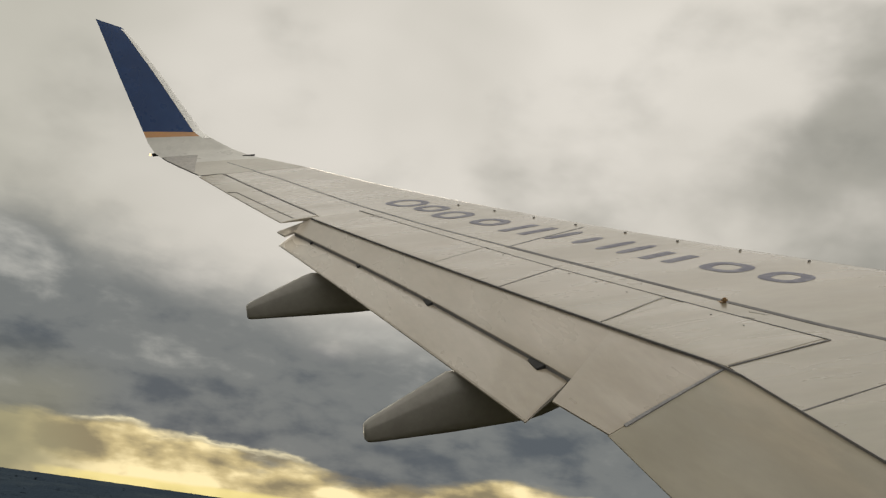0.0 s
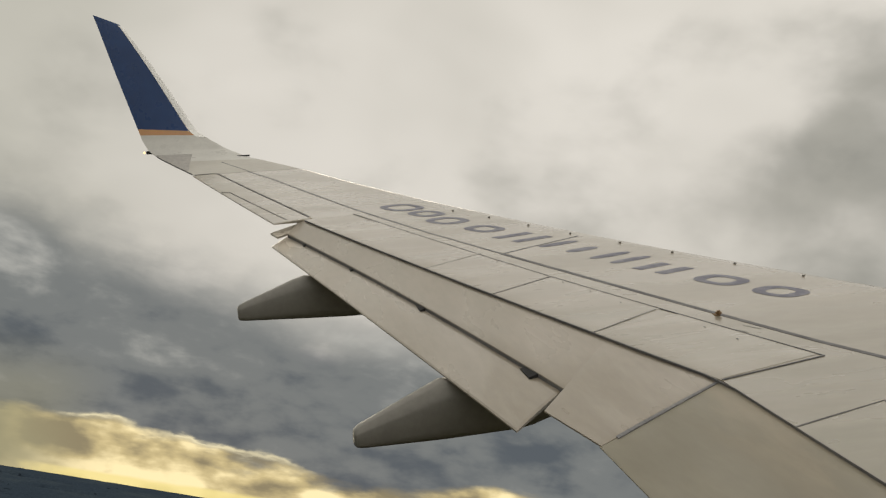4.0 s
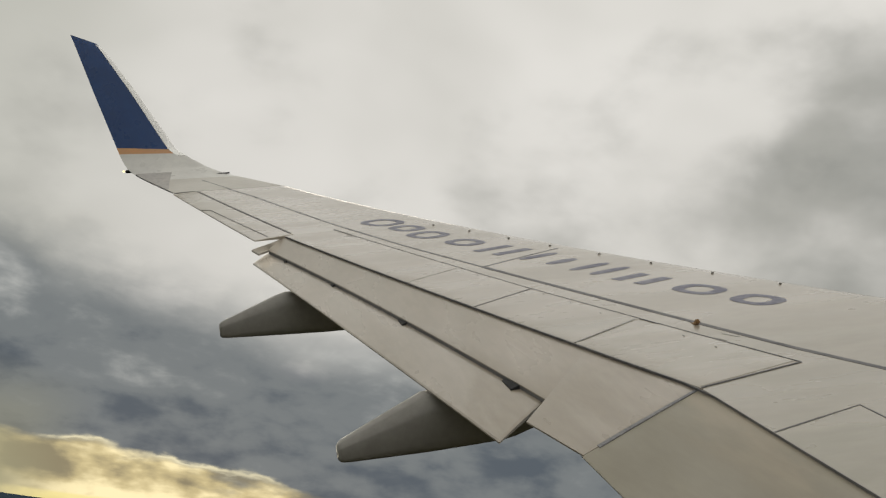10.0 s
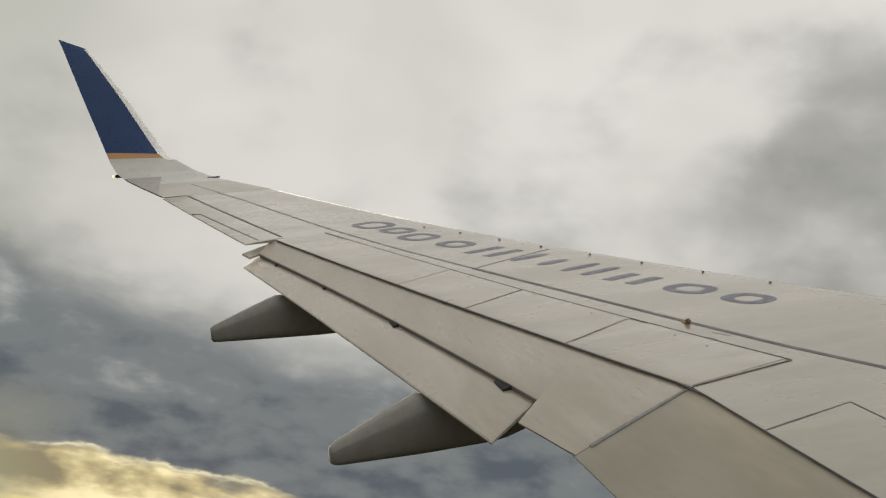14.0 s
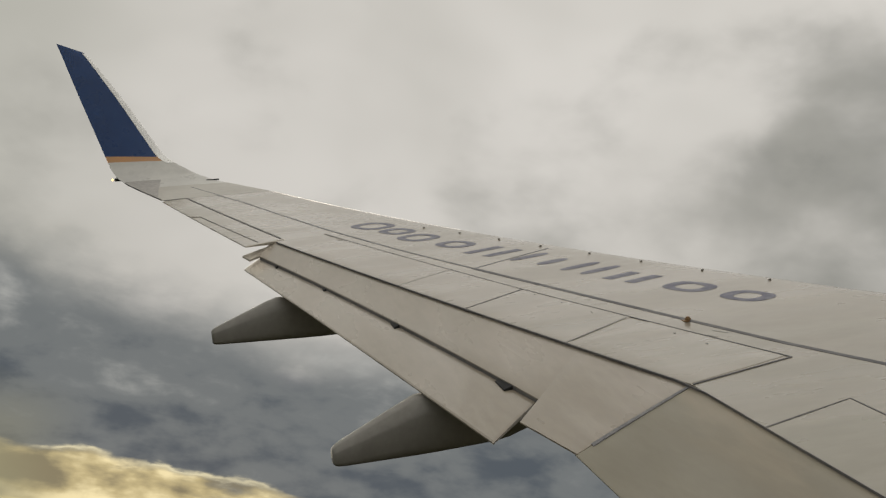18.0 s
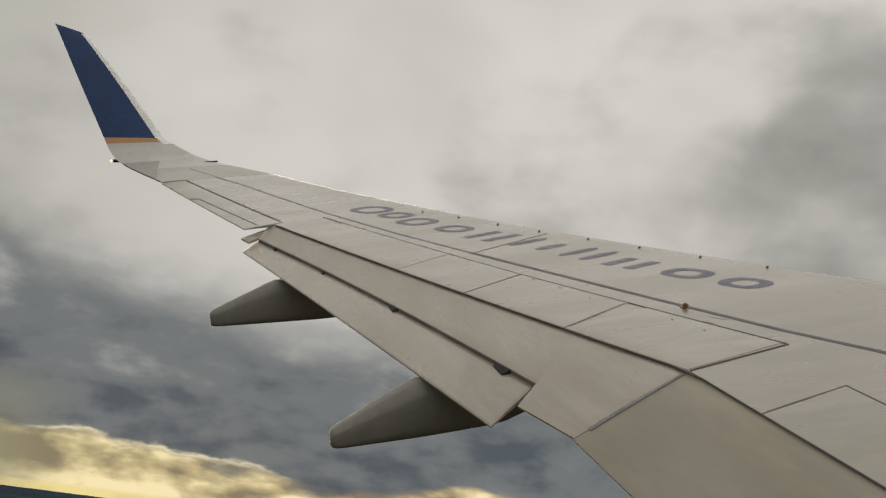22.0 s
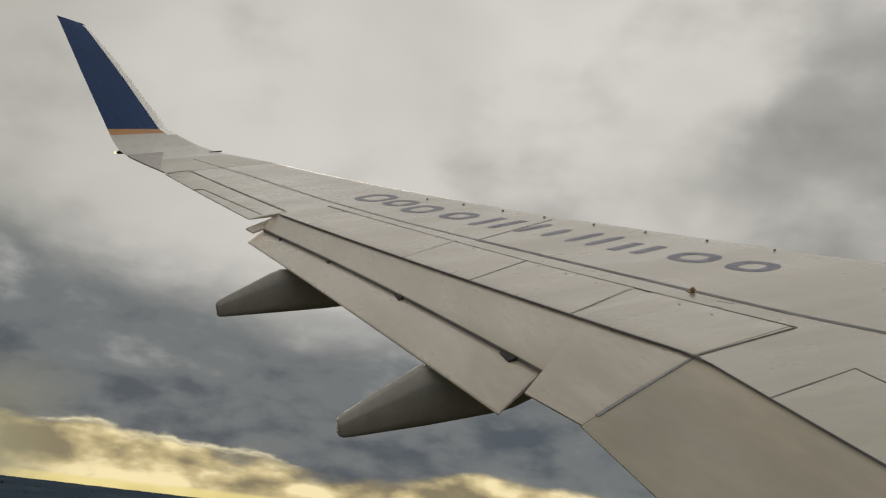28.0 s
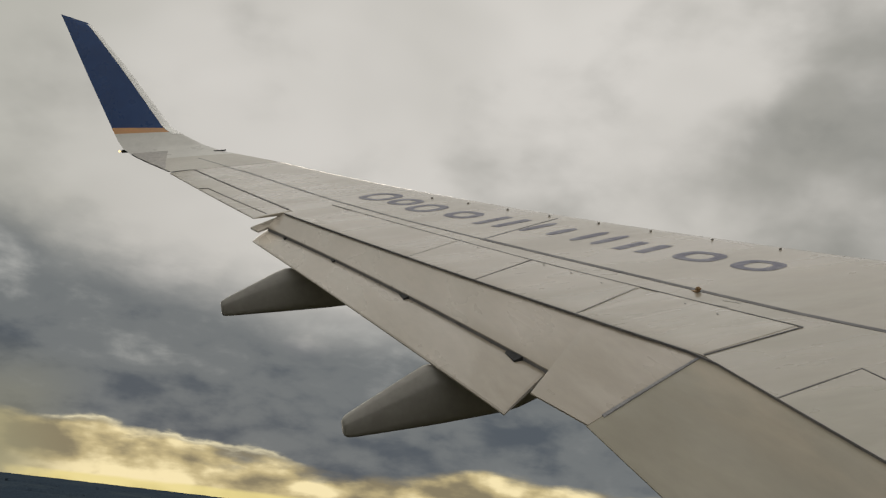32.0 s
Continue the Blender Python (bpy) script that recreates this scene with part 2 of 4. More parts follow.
# Skin and spoilers turn olive inboard: dimmer reflections put into the colour.
M_SKIN = material("wing_paint", (0.400, 0.352, 0.282), 0.28, coat=0.7, gloss=0.7, second=(0.355, 0.312, 0.250), scale=0.6, fine=0.03, fine_scale=9, stretch=(0.6, 1.6, 1), stain_shade=(1, 9.0, 4.6, (0.238, 0.219, 0.146), 0.90, 0.8))
M_SPOIL = material("spoiler_paint", (0.425, 0.372, 0.304), 0.28, coat=0.7, gloss=0.7, second=(0.378, 0.331, 0.272), scale=0.8, fine=0.03, fine_scale=12, stretch=(0.5, 1.8, 1), per_object=0.03, stain_shade=(1, 10.0, 6.4, (0.262, 0.240, 0.170), 0.88, 1.0))
# Flap: brown inboard stain, deepened in colour for the dimmer light there.
M_FLAP = material("flap_paint", (0.480, 0.420, 0.358), 0.30, coat=0.7, second=(0.435, 0.384, 0.328), scale=0.8, fine=0.04, fine_scale=10, stretch=(2.0, 0.5, 1), stain_shade=(1, 10.6, 6.8, (0.31, 0.258, 0.19), 0.75, 1.3))
M_INNER = material("inner_flap_paint", (0.368, 0.334, 0.262), 0.42, second=(0.305, 0.277, 0.218), scale=0.9, fine=0.02, fine_scale=10, bump=0.015, bump_scale=3, stretch=(2.0, 0.6, 1), stain_shade=(0, -7.15, -6.75, (0.46, 0.38, 0.29), 0.45, 2.2))
M_FAIR = material("fairing_paint", (0.325, 0.312, 0.292), 0.45, second=(0.275, 0.263, 0.245), scale=2.0, fine=0.05, fine_scale=20, bump=0.05, bump_scale=10)
M_BLUE = material("winglet_blue", (0.031, 0.088, 0.262), 0.30, second=(0.023, 0.068, 0.212), scale=1.5, fine=0.04, gloss=0.5)
M_ORANGE = material("winglet_orange", (0.70, 0.36, 0.15), 0.35, second=(0.60, 0.33, 0.17), scale=2.0, fine=0.05)
M_EDGE = material("bare_leading_edge", (0.93, 0.92, 0.91), 0.28, metal=0.9, gloss=0.9, second=(0.84, 0.83, 0.82), scale=6.0, fine=0.06, fine_scale=30)
M_LINE = material("joint_sealant", (0.115, 0.112, 0.118), 0.6, second=(0.17, 0.16, 0.155), scale=3.0, fine=0.2)
M_THIN = material("thin_joint", (0.20, 0.20, 0.215), 0.6, second=(0.27, 0.265, 0.27), scale=2.5, fine=0.2)
M_JOINT = material("dark_joint_shade", (0.14, 0.138, 0.148), 0.6, second=(0.20, 0.195, 0.20), scale=2.0, fine=0.1)
M_FAINT = material("faint_joint", (0.44, 0.425, 0.40), 0.5, second=(0.52, 0.50, 0.47), scale=2.0, fine=0.1)
M_SOFT = material("soft_joint", (0.30, 0.29, 0.285), 0.5, second=(0.37, 0.36, 0.35), scale=2.0, fine=0.1)
M_GAP = material("gap_dark", (0.03, 0.03, 0.033), 0.7, fine=0.2)
M_MARK = material("grey_blue_marking", (0.165, 0.165, 0.225), 0.45, second=(0.215, 0.215, 0.275), scale=6.0, fine=0.08)
M_RUST = material("orange_fitting", (0.42, 0.25, 0.10), 0.5, second=(0.25, 0.15, 0.08), scale=20, fine=0.2)
M_WHITE = material("white_tip_paint", (0.78, 0.765, 0.735), 0.35, second=(0.73, 0.715, 0.69), scale=2.0, fine=0.03, fine_scale=12)
M_TIP = material("tip_paint", (0.655, 0.625, 0.578), 0.38, second=(0.61, 0.58, 0.535), scale=1.0, fine=0.03, fine_scale=12)
M_DULL = material("tip_edge_shade", (0.50, 0.48, 0.465), 0.55, second=(0.55, 0.525, 0.505), scale=3.0, fine=0.1, fine_scale=20)
# Unseen body, darkened so that less light bounces onto the inboard wing.
M_BODY = material("fuselage_paint", (0.26, 0.26, 0.27), 0.40, second=(0.22, 0.22, 0.23), scale=1.0, fine=0.03)
M_GRASS = material("savanna_grass", (0.085, 0.072, 0.042), 0.95, second=(0.045, 0.050, 0.028), scale=0.011, detail=7, fine=0.35, fine_scale=0.35, stretch=(0.6, 1.3, 1), warp=1.0, gloss=0.0)
M_FOREST_FLOOR = material("forest_floor", (0.022, 0.028, 0.010), 0.95, second=(0.035, 0.034, 0.012), scale=0.05, fine=0.3, fine_scale=0.6, gloss=0.0)
# Far canopy: the blue of distance haze is put into the base colour.
M_CANOPY = material("far_canopy_hazed", (0.042, 0.060, 0.084), 0.95, second=(0.060, 0.080, 0.098), scale=0.004, detail=5, fine=0.15, fine_scale=0.16, stretch=(1.0, 0.45, 1), span=(0.42, 0.75), gloss=0.0)
M_LEAF = material("leaves", (0.019, 0.034, 0.019), 0.75, second=(0.036, 0.051, 0.022), scale=0.25, fine=0.3, fine_scale=2.0, per_object=0.55, per_island=0.35, gloss=0.0, accent=(0.026, 0.034, 0.018))
M_LEAF_STUFF = material("leaves_wood", (0.018, 0.033, 0.021), 0.8, second=(0.034, 0.050, 0.028), scale=0.075, detail=4, fine=0.35, fine_scale=1.5, per_island=0.4, gloss=0.0)
M_GOLD = material("dry_field_grass", (0.150, 0.105, 0.034), 0.95, second=(0.080, 0.078, 0.028), scale=0.010, detail=7, fine=0.3, fine_scale=0.4, stretch=(0.5, 1.4, 1), warp=0.8, gloss=0.0)
M_ASPHALT = material("wet_asphalt", (0.050, 0.051, 0.054), 0.42, second=(0.036, 0.037, 0.040), scale=0.06, detail=6, fine=0.15, fine_scale=1.5, stretch=(0.3, 1.5, 1))
M_LINE_WHITE = material("worn_white_line", (0.62, 0.60, 0.56), 0.6, second=(0.42, 0.41, 0.38), scale=0.4, fine=0.15, fine_scale=3.0)
M_BARK = material("bark", (0.10, 0.075, 0.05), 0.9, second=(0.06, 0.045, 0.03), scale=2.0, fine=0.3, gloss=0.0)
M_SAND = material("pale_sand", (0.24, 0.215, 0.185), 0.95, second=(0.11, 0.10, 0.085), scale=0.12, detail=6, fine=0.25, fine_scale=0.8, span=(0.3, 0.6), gloss=0.0)
M_DIRT = material("bare_earth", (0.090, 0.076, 0.054), 0.95, second=(0.045, 0.045, 0.032), scale=0.03, detail=6, fine=0.3, fine_scale=0.5, gloss=0.0)


def lamp_material(name, colour, strength):
    m = bpy.data.materials.new(name)
    m.use_nodes = True
    b = m.node_tree.nodes["Principled BSDF"]
    b.inputs["Base Color"].default_value = (*colour, 1)
    b.inputs["Emission Color"].default_value, b.inputs["Emission Strength"].default_value = (*colour, 1), strength
    return m


M_NAV = lamp_material("tip_lamp", (1.0, 0.72, 0.38), 1.4)
M_SIGN = lamp_material("lit_sign", (1.0, 0.55, 0.12), 2.0)


# ---------------------------------------------------------------- mesh helpers
def mesh(name, verts, faces, mat, smooth=30.0):
    me = bpy.data.meshes.new(name)
    me.from_pydata([tuple(v) for v in verts], [], [tuple(f) for f in faces])
    bm = bmesh.new()
    bm.from_mesh(me)
    bmesh.ops.recalc_face_normals(bm, faces=bm.faces)
    bm.to_mesh(me)
    bm.free()
    me.materials.append(mat)
    if smooth:
        me.shade_smooth()
        me.set_sharp_from_angle(angle=radians(smooth))
    return me


def part(name, me, parent, label=""):
    ob = new(name, me)
    ob.parent = parent
    return tagged(ob, label) if label else ob


def grid_shell(top, bottom):
    """A closed shell from two grids of points [i][j] of one size."""
    n, m = len(top), len(top[0])
    verts = [p for row in top for p in row] + [p for row in bottom for p in row]
    k = n * m
    faces = []
    for i in range(n - 1):
        for j in range(m - 1):
            a = i * m + j
            faces += [(a, a + 1, a + m + 1, a + m), (k + a, k + a + m, k + a + m + 1, k + a + 1)]
    rim = [i * m for i in range(n)] + [(n - 1) * m + j for j in range(1, m)] + [i * m + m - 1 for i in range(n - 2, -1, -1)] + [j for j in range(m - 2, 0, -1)]
    for a, b in zip(rim, rim[1:] + rim[:1]):
        faces.append((a, b, k + b, k + a))
    return verts, faces


# ---------------------------------------------------------------- the wing
# Aeroplane axes: x ahead, y outboard (to port), z up; the whole aeroplane climbs, nose high.
AIR = pose(9.6740, -1.2354, 150.4370, 17.2118, -17.0546, -2.6080)
KINK, FLAP_END, AIL_END, ROOT = 6.45, 12.30, 15.95, 1.40


def deck(y):
    """Height of the wing's upper face."""
    return 0.09769 * y + 0.0020706 * y * y


def crest(y):
    return 0.01107 * y * y - 0.7139 * y + 0.403 - 0.04


def rear(y):
    """Rear edge of the fixed wing: spoilers inboard, the aileron's hinge outboard."""
    if y < KINK:
        return -6.66
    if y < FLAP_END:
        return -6.66 - 0.311 * (y - KINK)
    return -8.40 - 0.272 * (y - 12.44)


def ail_rear(y):
    return -8.80 - 0.240 * (y - 12.14)


def on(x, y, dz=0.0):
    return Vector((x, y, deck(y) + dz))


aeroplane_wing = new("aeroplane_wing")
aeroplane_wing.matrix_world = AIR
tagged(aeroplane_wing, "pale grey swept airliner wing with lowered flaps and blue-tipped winglet", "wing")


def build_box():
    ys = sorted(set([ROOT + (AIL_END - ROOT) * i / 56 for i in range(57)] + [KINK, FLAP_END - 0.02, FLAP_END + 0.02]))
    loops = []
    for y in ys:
        xt, xc = rear(y), crest(y)
        c = xc - xt
        th = 0.13 * (c + 0.5)
        n = 0.14 * c + 0.06
        loop = [on(xt + c * i / 9, y) for i in range(10)]
        loop += [on(xc + n * math.sin(a), y, -th / 2 * (1 - math.cos(a))) for a in (math.pi * j / 10 for j in range(1, 11))]
        loop += [on(xc - c * i / 7, y, -th + (th - 0.014) * (i / 7) ** 1.6) for i in range(1, 8)]
        loops.append(loop)
    m = len(loops[0])
    verts = [p for l in loops for p in l]
    faces = [(i * m + j, i * m + (j + 1) % m, (i + 1) * m + (j + 1) % m, (i + 1) * m + j) for i in range(len(loops) - 1) for j in range(m)]
    faces += [tuple(range(m)), tuple(range((len(loops) - 1) * m, len(loops) * m))]
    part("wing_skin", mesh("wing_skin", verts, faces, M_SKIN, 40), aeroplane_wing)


build_box()


def plate(name, f0, f1, r0, r1, mat, thick=0.03, thin=0.012, nu=14, nv=6, bulge=0.0, lip=0.012, label="", parent=None, smooth=14, bow=(0.0, 0.0)):
    """A panel between a front edge f0-f1 and a rear edge r0-r1, each end (x, y, height over the wing's face), with rounded rims."""
    f0, f1, r0, r1 = (Vector(v) for v in (f0, f1, r0, r1))
    us = [0.0, 0.004] + [i / nu for i in range(1, nu)] + [0.996, 1.0]
    vs = [0.0, 0.02] + [i / nv for i in range(1, nv)] + [0.98, 1.0]
    top, bottom = [], []
    for u in us:
        a, b = f0.lerp(f1, u), r0.lerp(r1, u)
        a.x += bow[0] * 4 * u * (1 - u)
        b.x += bow[1] * 4 * u * (1 - u)
        rt, rb = [], []
        for v in vs:
            p = a.lerp(b, v)
            edge = lip if u in (0.0, 1.0) or v in (0.0, 1.0) else 0.0
            z = deck(p.y) + p.z + bulge * 4 * v * (1 - v) - min(edge, thin * 0.6)
            rt.append(Vector((p.x, p.y, z)))
            rb.append(Vector((p.x, p.y, deck(p.y) + p.z + bulge * 4 * v * (1 - v) * 0.3 - thick * (1 - v) - thin * v)))
        top.append(rt)
        bottom.append(rb)
    return part(name, mesh(name, *grid_shell(top, bottom), mat, smooth), parent or aeroplane_wing, label)


def line(name, points, width, mat, dz=0.004, parent=None, drop=lambda x, y: 0.0):
    """A narrow strip laid on the wing's face along a few (x, y) points; drop: how far the face lies below the spoilers' there."""
    dense = []
    for (xa, ya), (xb, yb) in zip(points, points[1:]):
        n = max(2, int(abs(yb - ya) / 0.5) + 1)
        dense += [Vector((xa + (xb - xa) * i / n, ya + (yb - ya) * i / n)) for i in range(n)]
    dense.append(Vector(points[-1]))
    top, bottom = [], []
    for i, p in enumerate(dense):
        d = (dense[min(i + 1, len(dense) - 1)] - dense[max(i - 1, 0)]).normalized()
        s = Vector((-d.y, d.x)) * width / 2
        top.append([on(p.x + q * s.x, p.y + q * s.y, dz + drop(p.x, p.y)) for q in (-1, 1)])
        bottom.append([on(p.x + q * s.x, p.y + q * s.y, drop(p.x, p.y) - 0.004) for q in (-1, 1)])
    return part(name, mesh(name, *grid_shell(top, bottom), mat, 0), parent or aeroplane_wing)


# spoilers: panels just proud of the skin, with joints between them
HINGE = lambda y: -5.86 - 0.352 * (y - 6.64)
def spoiler(ya, yb, hinge=HINGE, skew=0.14):
    g = 0.006
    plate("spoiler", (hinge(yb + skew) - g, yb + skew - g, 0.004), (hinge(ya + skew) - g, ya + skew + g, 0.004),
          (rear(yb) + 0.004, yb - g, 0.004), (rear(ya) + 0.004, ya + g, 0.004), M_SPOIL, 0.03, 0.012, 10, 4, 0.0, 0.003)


for ya, yb in ((6.47, 7.55), (7.55, 8.71), (8.71, 9.706), (9.706, 11.70)):
    spoiler(ya, yb, skew=0.20 if ya < 7 else 0.36)

# joints of the skin
line("skin_joint", [(-9.30, 17.0), (-8.62, 15.2), (-7.845, 12.68), (-7.33, 11.19), (-6.88, 10.0)], 0.026, M_THIN, 0.002)
line("skin_joint", [(-6.88, 10.0), (-6.44, 8.84), (-5.72, 6.9), (-5.46, 6.31), (-4.75, 4.2), (-4.1, 2.2)], 0.046, M_JOINT, 0.002)
line("skin_joint", [(-6.87, 10.0), (-6.43, 10.22), (-5.95, 10.45)], 0.018, M_THIN, 0.002)
line("hinge_joint", [(-7.90, 12.40), (-6.745, 9.05), (-5.86, 6.64)], 0.009, M_THIN, 0.0058)
line("side_joint", [(-5.86, 6.64), (-6.655, 6.46)], 0.010, M_JOINT, 0.0058)
line("side_joint", [(-6.36, 7.91), (-6.99, 7.55)], 0.010, M_SOFT, 0.0058)
line("side_joint", [(-6.75, 9.06), (-7.35, 8.71)], 0.015, M_LINE, 0.0058)
line("side_joint", [(-7.067, 10.066), (-7.668, 9.706)], 0.012, M_FAINT, 0.0058)
line("hatch_joint", [(-6.66, 5.74), (-6.01, 5.91), (-6.01, 5.0), (-6.01, 3.4)], 0.012, M_LINE, 0.002)


def edge_seal():
    """A dark strip along the spoilers' rear edge, standing in for the shadow line."""
    top, bottom = [], []
    for i in range(41):
        y = 1.45 + (12.26 - 1.45) * i / 40
        out = 0.002 if y < KINK else 0.005
        top.append([on(rear(y) - out, y, 0.002), on(rear(y) + out, y, 0.002)])
        bottom.append([on(rear(y) - out, y, -0.012), on(rear(y) + out, y, -0.012)])
    part("edge_seal", mesh("edge_seal", *grid_shell(top, bottom), M_JOINT, 0), aeroplane_wing, "dark strip for the shadow line under the spoilers")


edge_seal()

# aileron, flush behind its hinge
plate("aileron", (rear(AIL_END) - 0.012, AIL_END, 0.0), (rear(12.34) - 0.012, 12.34, 0.0), (ail_rear(15.9), 15.9, -0.004), (ail_rear(12.2), 12.2, -0.004),
      M_SKIN, 0.04, 0.010, 16, 4, 0.004, label="pale grey aileron with a dark hinge gap")
line("aileron_gap", [(rear(15.95), 15.95), (rear(12.44), 12.44)], 0.026, M_LINE, 0.003)
line("aileron_gap", [(-9.68, 15.94), (-9.36, 15.99)], 0.03, M_LINE, 0.003)
line("tab_joint", [(-9.33, 14.40), (-9.22, 14.34), (-8.66, 12.34)], 0.013, M_LINE, 0.004)

# flaps run out and down behind the spoilers
def BREAK(y):
    u = (12.179 - y) / 5.249
    return -8.671 + 1.22 * u + 0.30 * u * (1 - u)


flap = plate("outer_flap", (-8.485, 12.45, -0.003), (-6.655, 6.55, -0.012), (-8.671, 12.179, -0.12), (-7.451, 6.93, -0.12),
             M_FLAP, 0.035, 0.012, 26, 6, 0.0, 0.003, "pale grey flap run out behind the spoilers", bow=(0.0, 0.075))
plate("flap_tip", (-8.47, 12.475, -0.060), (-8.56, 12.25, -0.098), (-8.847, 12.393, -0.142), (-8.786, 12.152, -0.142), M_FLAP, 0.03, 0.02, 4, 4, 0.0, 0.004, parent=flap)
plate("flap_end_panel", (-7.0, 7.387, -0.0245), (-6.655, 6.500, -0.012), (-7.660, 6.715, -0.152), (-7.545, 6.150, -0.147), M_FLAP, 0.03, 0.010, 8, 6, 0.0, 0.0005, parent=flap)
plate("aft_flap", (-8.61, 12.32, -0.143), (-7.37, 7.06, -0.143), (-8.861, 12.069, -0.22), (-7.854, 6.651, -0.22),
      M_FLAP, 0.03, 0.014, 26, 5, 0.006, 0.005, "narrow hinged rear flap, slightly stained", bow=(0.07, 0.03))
plate("inner_flap", (-6.645, 6.515, -0.012), (-6.645, 1.42, -0.008), (-7.552, 6.160, -0.150), (-7.60, 1.42, -0.14), M_INNER, 0.035, 0.010, 18, 6, 0.0, 0.004,
      "inner flap panel, pale grey with faint stains")


def slot_seal():
    """A dark strip that paints the shade in the slot between flap and rear flap."""
    top, bottom = [], []
    for i in range(33):
        u = i / 32
        x = -8.671 + 1.22 * u + 0.30 * u * (1 - u)
        y = 12.179 - 5.249 * u
        top.append([on(x + 0.006, y, -0.128), on(x - 0.001, y - 0.001, -0.130)])
        bottom.append([on(x + 0.006, y, -0.175), on(x - 0.001, y - 0.001, -0.175)])
    part("slot_seal", mesh("slot_seal", *grid_shell(top, bottom), M_JOINT, 0), flap, "dark strip for the shade in the slot ahead of the rear flap")


slot_seal()


def flap_gap():
    """The dark slit between the outer and the inner flap, a bowed strip down to the rear edge."""
    top, bottom = [], []
    n = 10
    for i in range(n + 1):
        u = i / n
        x, y = -6.67 - 0.77 * u, 6.479 - 0.294 * u + 0.02 * u * (1 - u)
        dz = -0.0105 - 0.1165 * u
        s = 0.011 + 0.005 * u
        top.append([on(x, y - s, dz), on(x, y + s, dz)])
        bottom.append([on(x, y - s, dz - 0.03), on(x, y + s, dz - 0.03)])
    part("flap_gap_seal", mesh("flap_gap_seal", *grid_shell(top, bottom), M_THIN, 0), aeroplane_wing, "dark strip in the slit between flaps")


flap_gap()


def bracket(y, half, deep):
    """A dark hinge bracket in the slot between flap and rear flap."""
    x = BREAK(y) + 0.02
    p = [(x + 0.02, y - half, -0.118), (x + 0.02, y + half, -0.118), (x - deep, y + half * 0.85, -0.150), (x - deep, y - half * 0.85, -0.150)]
    top = [[on(*p[0]), on(*p[3])], [on(*p[1]), on(*p[2])]]
    bottom = [[v - Vector((0, 0, 0.03)) for v in r] for r in top]
    part("hinge_bracket", mesh("hinge_bracket", *grid_shell(top, bottom), M_GAP, 0), flap, "dark metal hinge bracket")


for y, half, deep in ((11.72, 0.05, 0.035), (10.52, 0.06, 0.035), (9.05, 0.09, 0.045), (7.35, 0.105, 0.06)):
    bracket(y, half, deep)


def along(x, table):
    """Straight lines between the (x, z) rows of a short profile."""
    for (xa, za), (xb, zb) in zip(table, table[1:]):
        if x <= xb:
            return za + (zb - za) * (x - xa) / (xb - xa)
    return table[-1][1]


# section of a fairing: flat top, sloped shoulders, upright sides, rounded keel
CANOE = [(1.0, -0.55), (1.0, 0.0), (0.97, 0.42), (0.92, 0.56), (0.55, 0.93), (0.42, 1.0), (0.0, 1.03), (-0.42, 1.0), (-0.55, 0.93), (-0.92, 0.56), (-0.97, 0.42),
         (-1.0, 0.0), (-1.0, -0.55), (-0.93, -0.78), (-0.78, -0.93), (-0.5, -1.0), (0.0, -1.02), (0.5, -1.0), (0.78, -0.93), (0.93, -0.78)]


def fairing(y, over, under, half):
    """A canoe-shaped flap track fairing with a blunt tail, from its profiles above and below."""
    sections, n = [], len(CANOE)
    x0, x1 = over[0][0], over[-1][0]
    for u in [0.0, 0.008, 0.02, 0.05] + [i / 16 for i in range(1, 17)]:
        x = x0 + (x1 - x0) * u
        zt, zb = along(x, over), along(x, under)
        hw = 0.07 + (half - 0.07) * min(1, u * 2.2) ** 0.8
        small = {0.0: 0.72, 0.008: 0.9, 0.02: 0.97}.get(u, 1.0)
        cz, hh = (zt + zb) / 2, (zt - zb) / 2
        loop = [Vector((x, y + hw * sx * small, cz + hh * sz * small)) for sx, sz in CANOE]
        sections.append(loop)
    verts = [v for s in sections for v in s]
    faces = [(i * n + j, i * n + (j + 1) % n, (i + 1) * n + (j + 1) % n, (i + 1) * n + j) for i in range(len(sections) - 1) for j in range(n)]
    faces += [tuple(range(n)), tuple(range((len(sections) - 1) * n, len(sections) * n))]
    part("flap_track_fairing", mesh("flap_track_fairing", verts, faces, M_FAIR, 50), aeroplane_wing, "grey canoe-shaped fairing under the flap")


# two fairings under the outer flap
fairing(10.95, [(-9.295, 0.80), (-8.66, 1.035), (-8.45, 1.02), (-7.80, 0.98)], [(-9.295, 0.655), (-8.26, 0.605), (-7.97, 0.60), (-7.80, 0.64)], 0.132)
fairing(7.72, [(-8.655, 0.355), (-8.03, 0.620), (-7.80, 0.60), (-7.05, 0.58)], [(-8.655, 0.225), (-8.10, 0.222), (-7.50, 0.232), (-7.24, 0.310), (-7.05, 0.37)], 0.155)


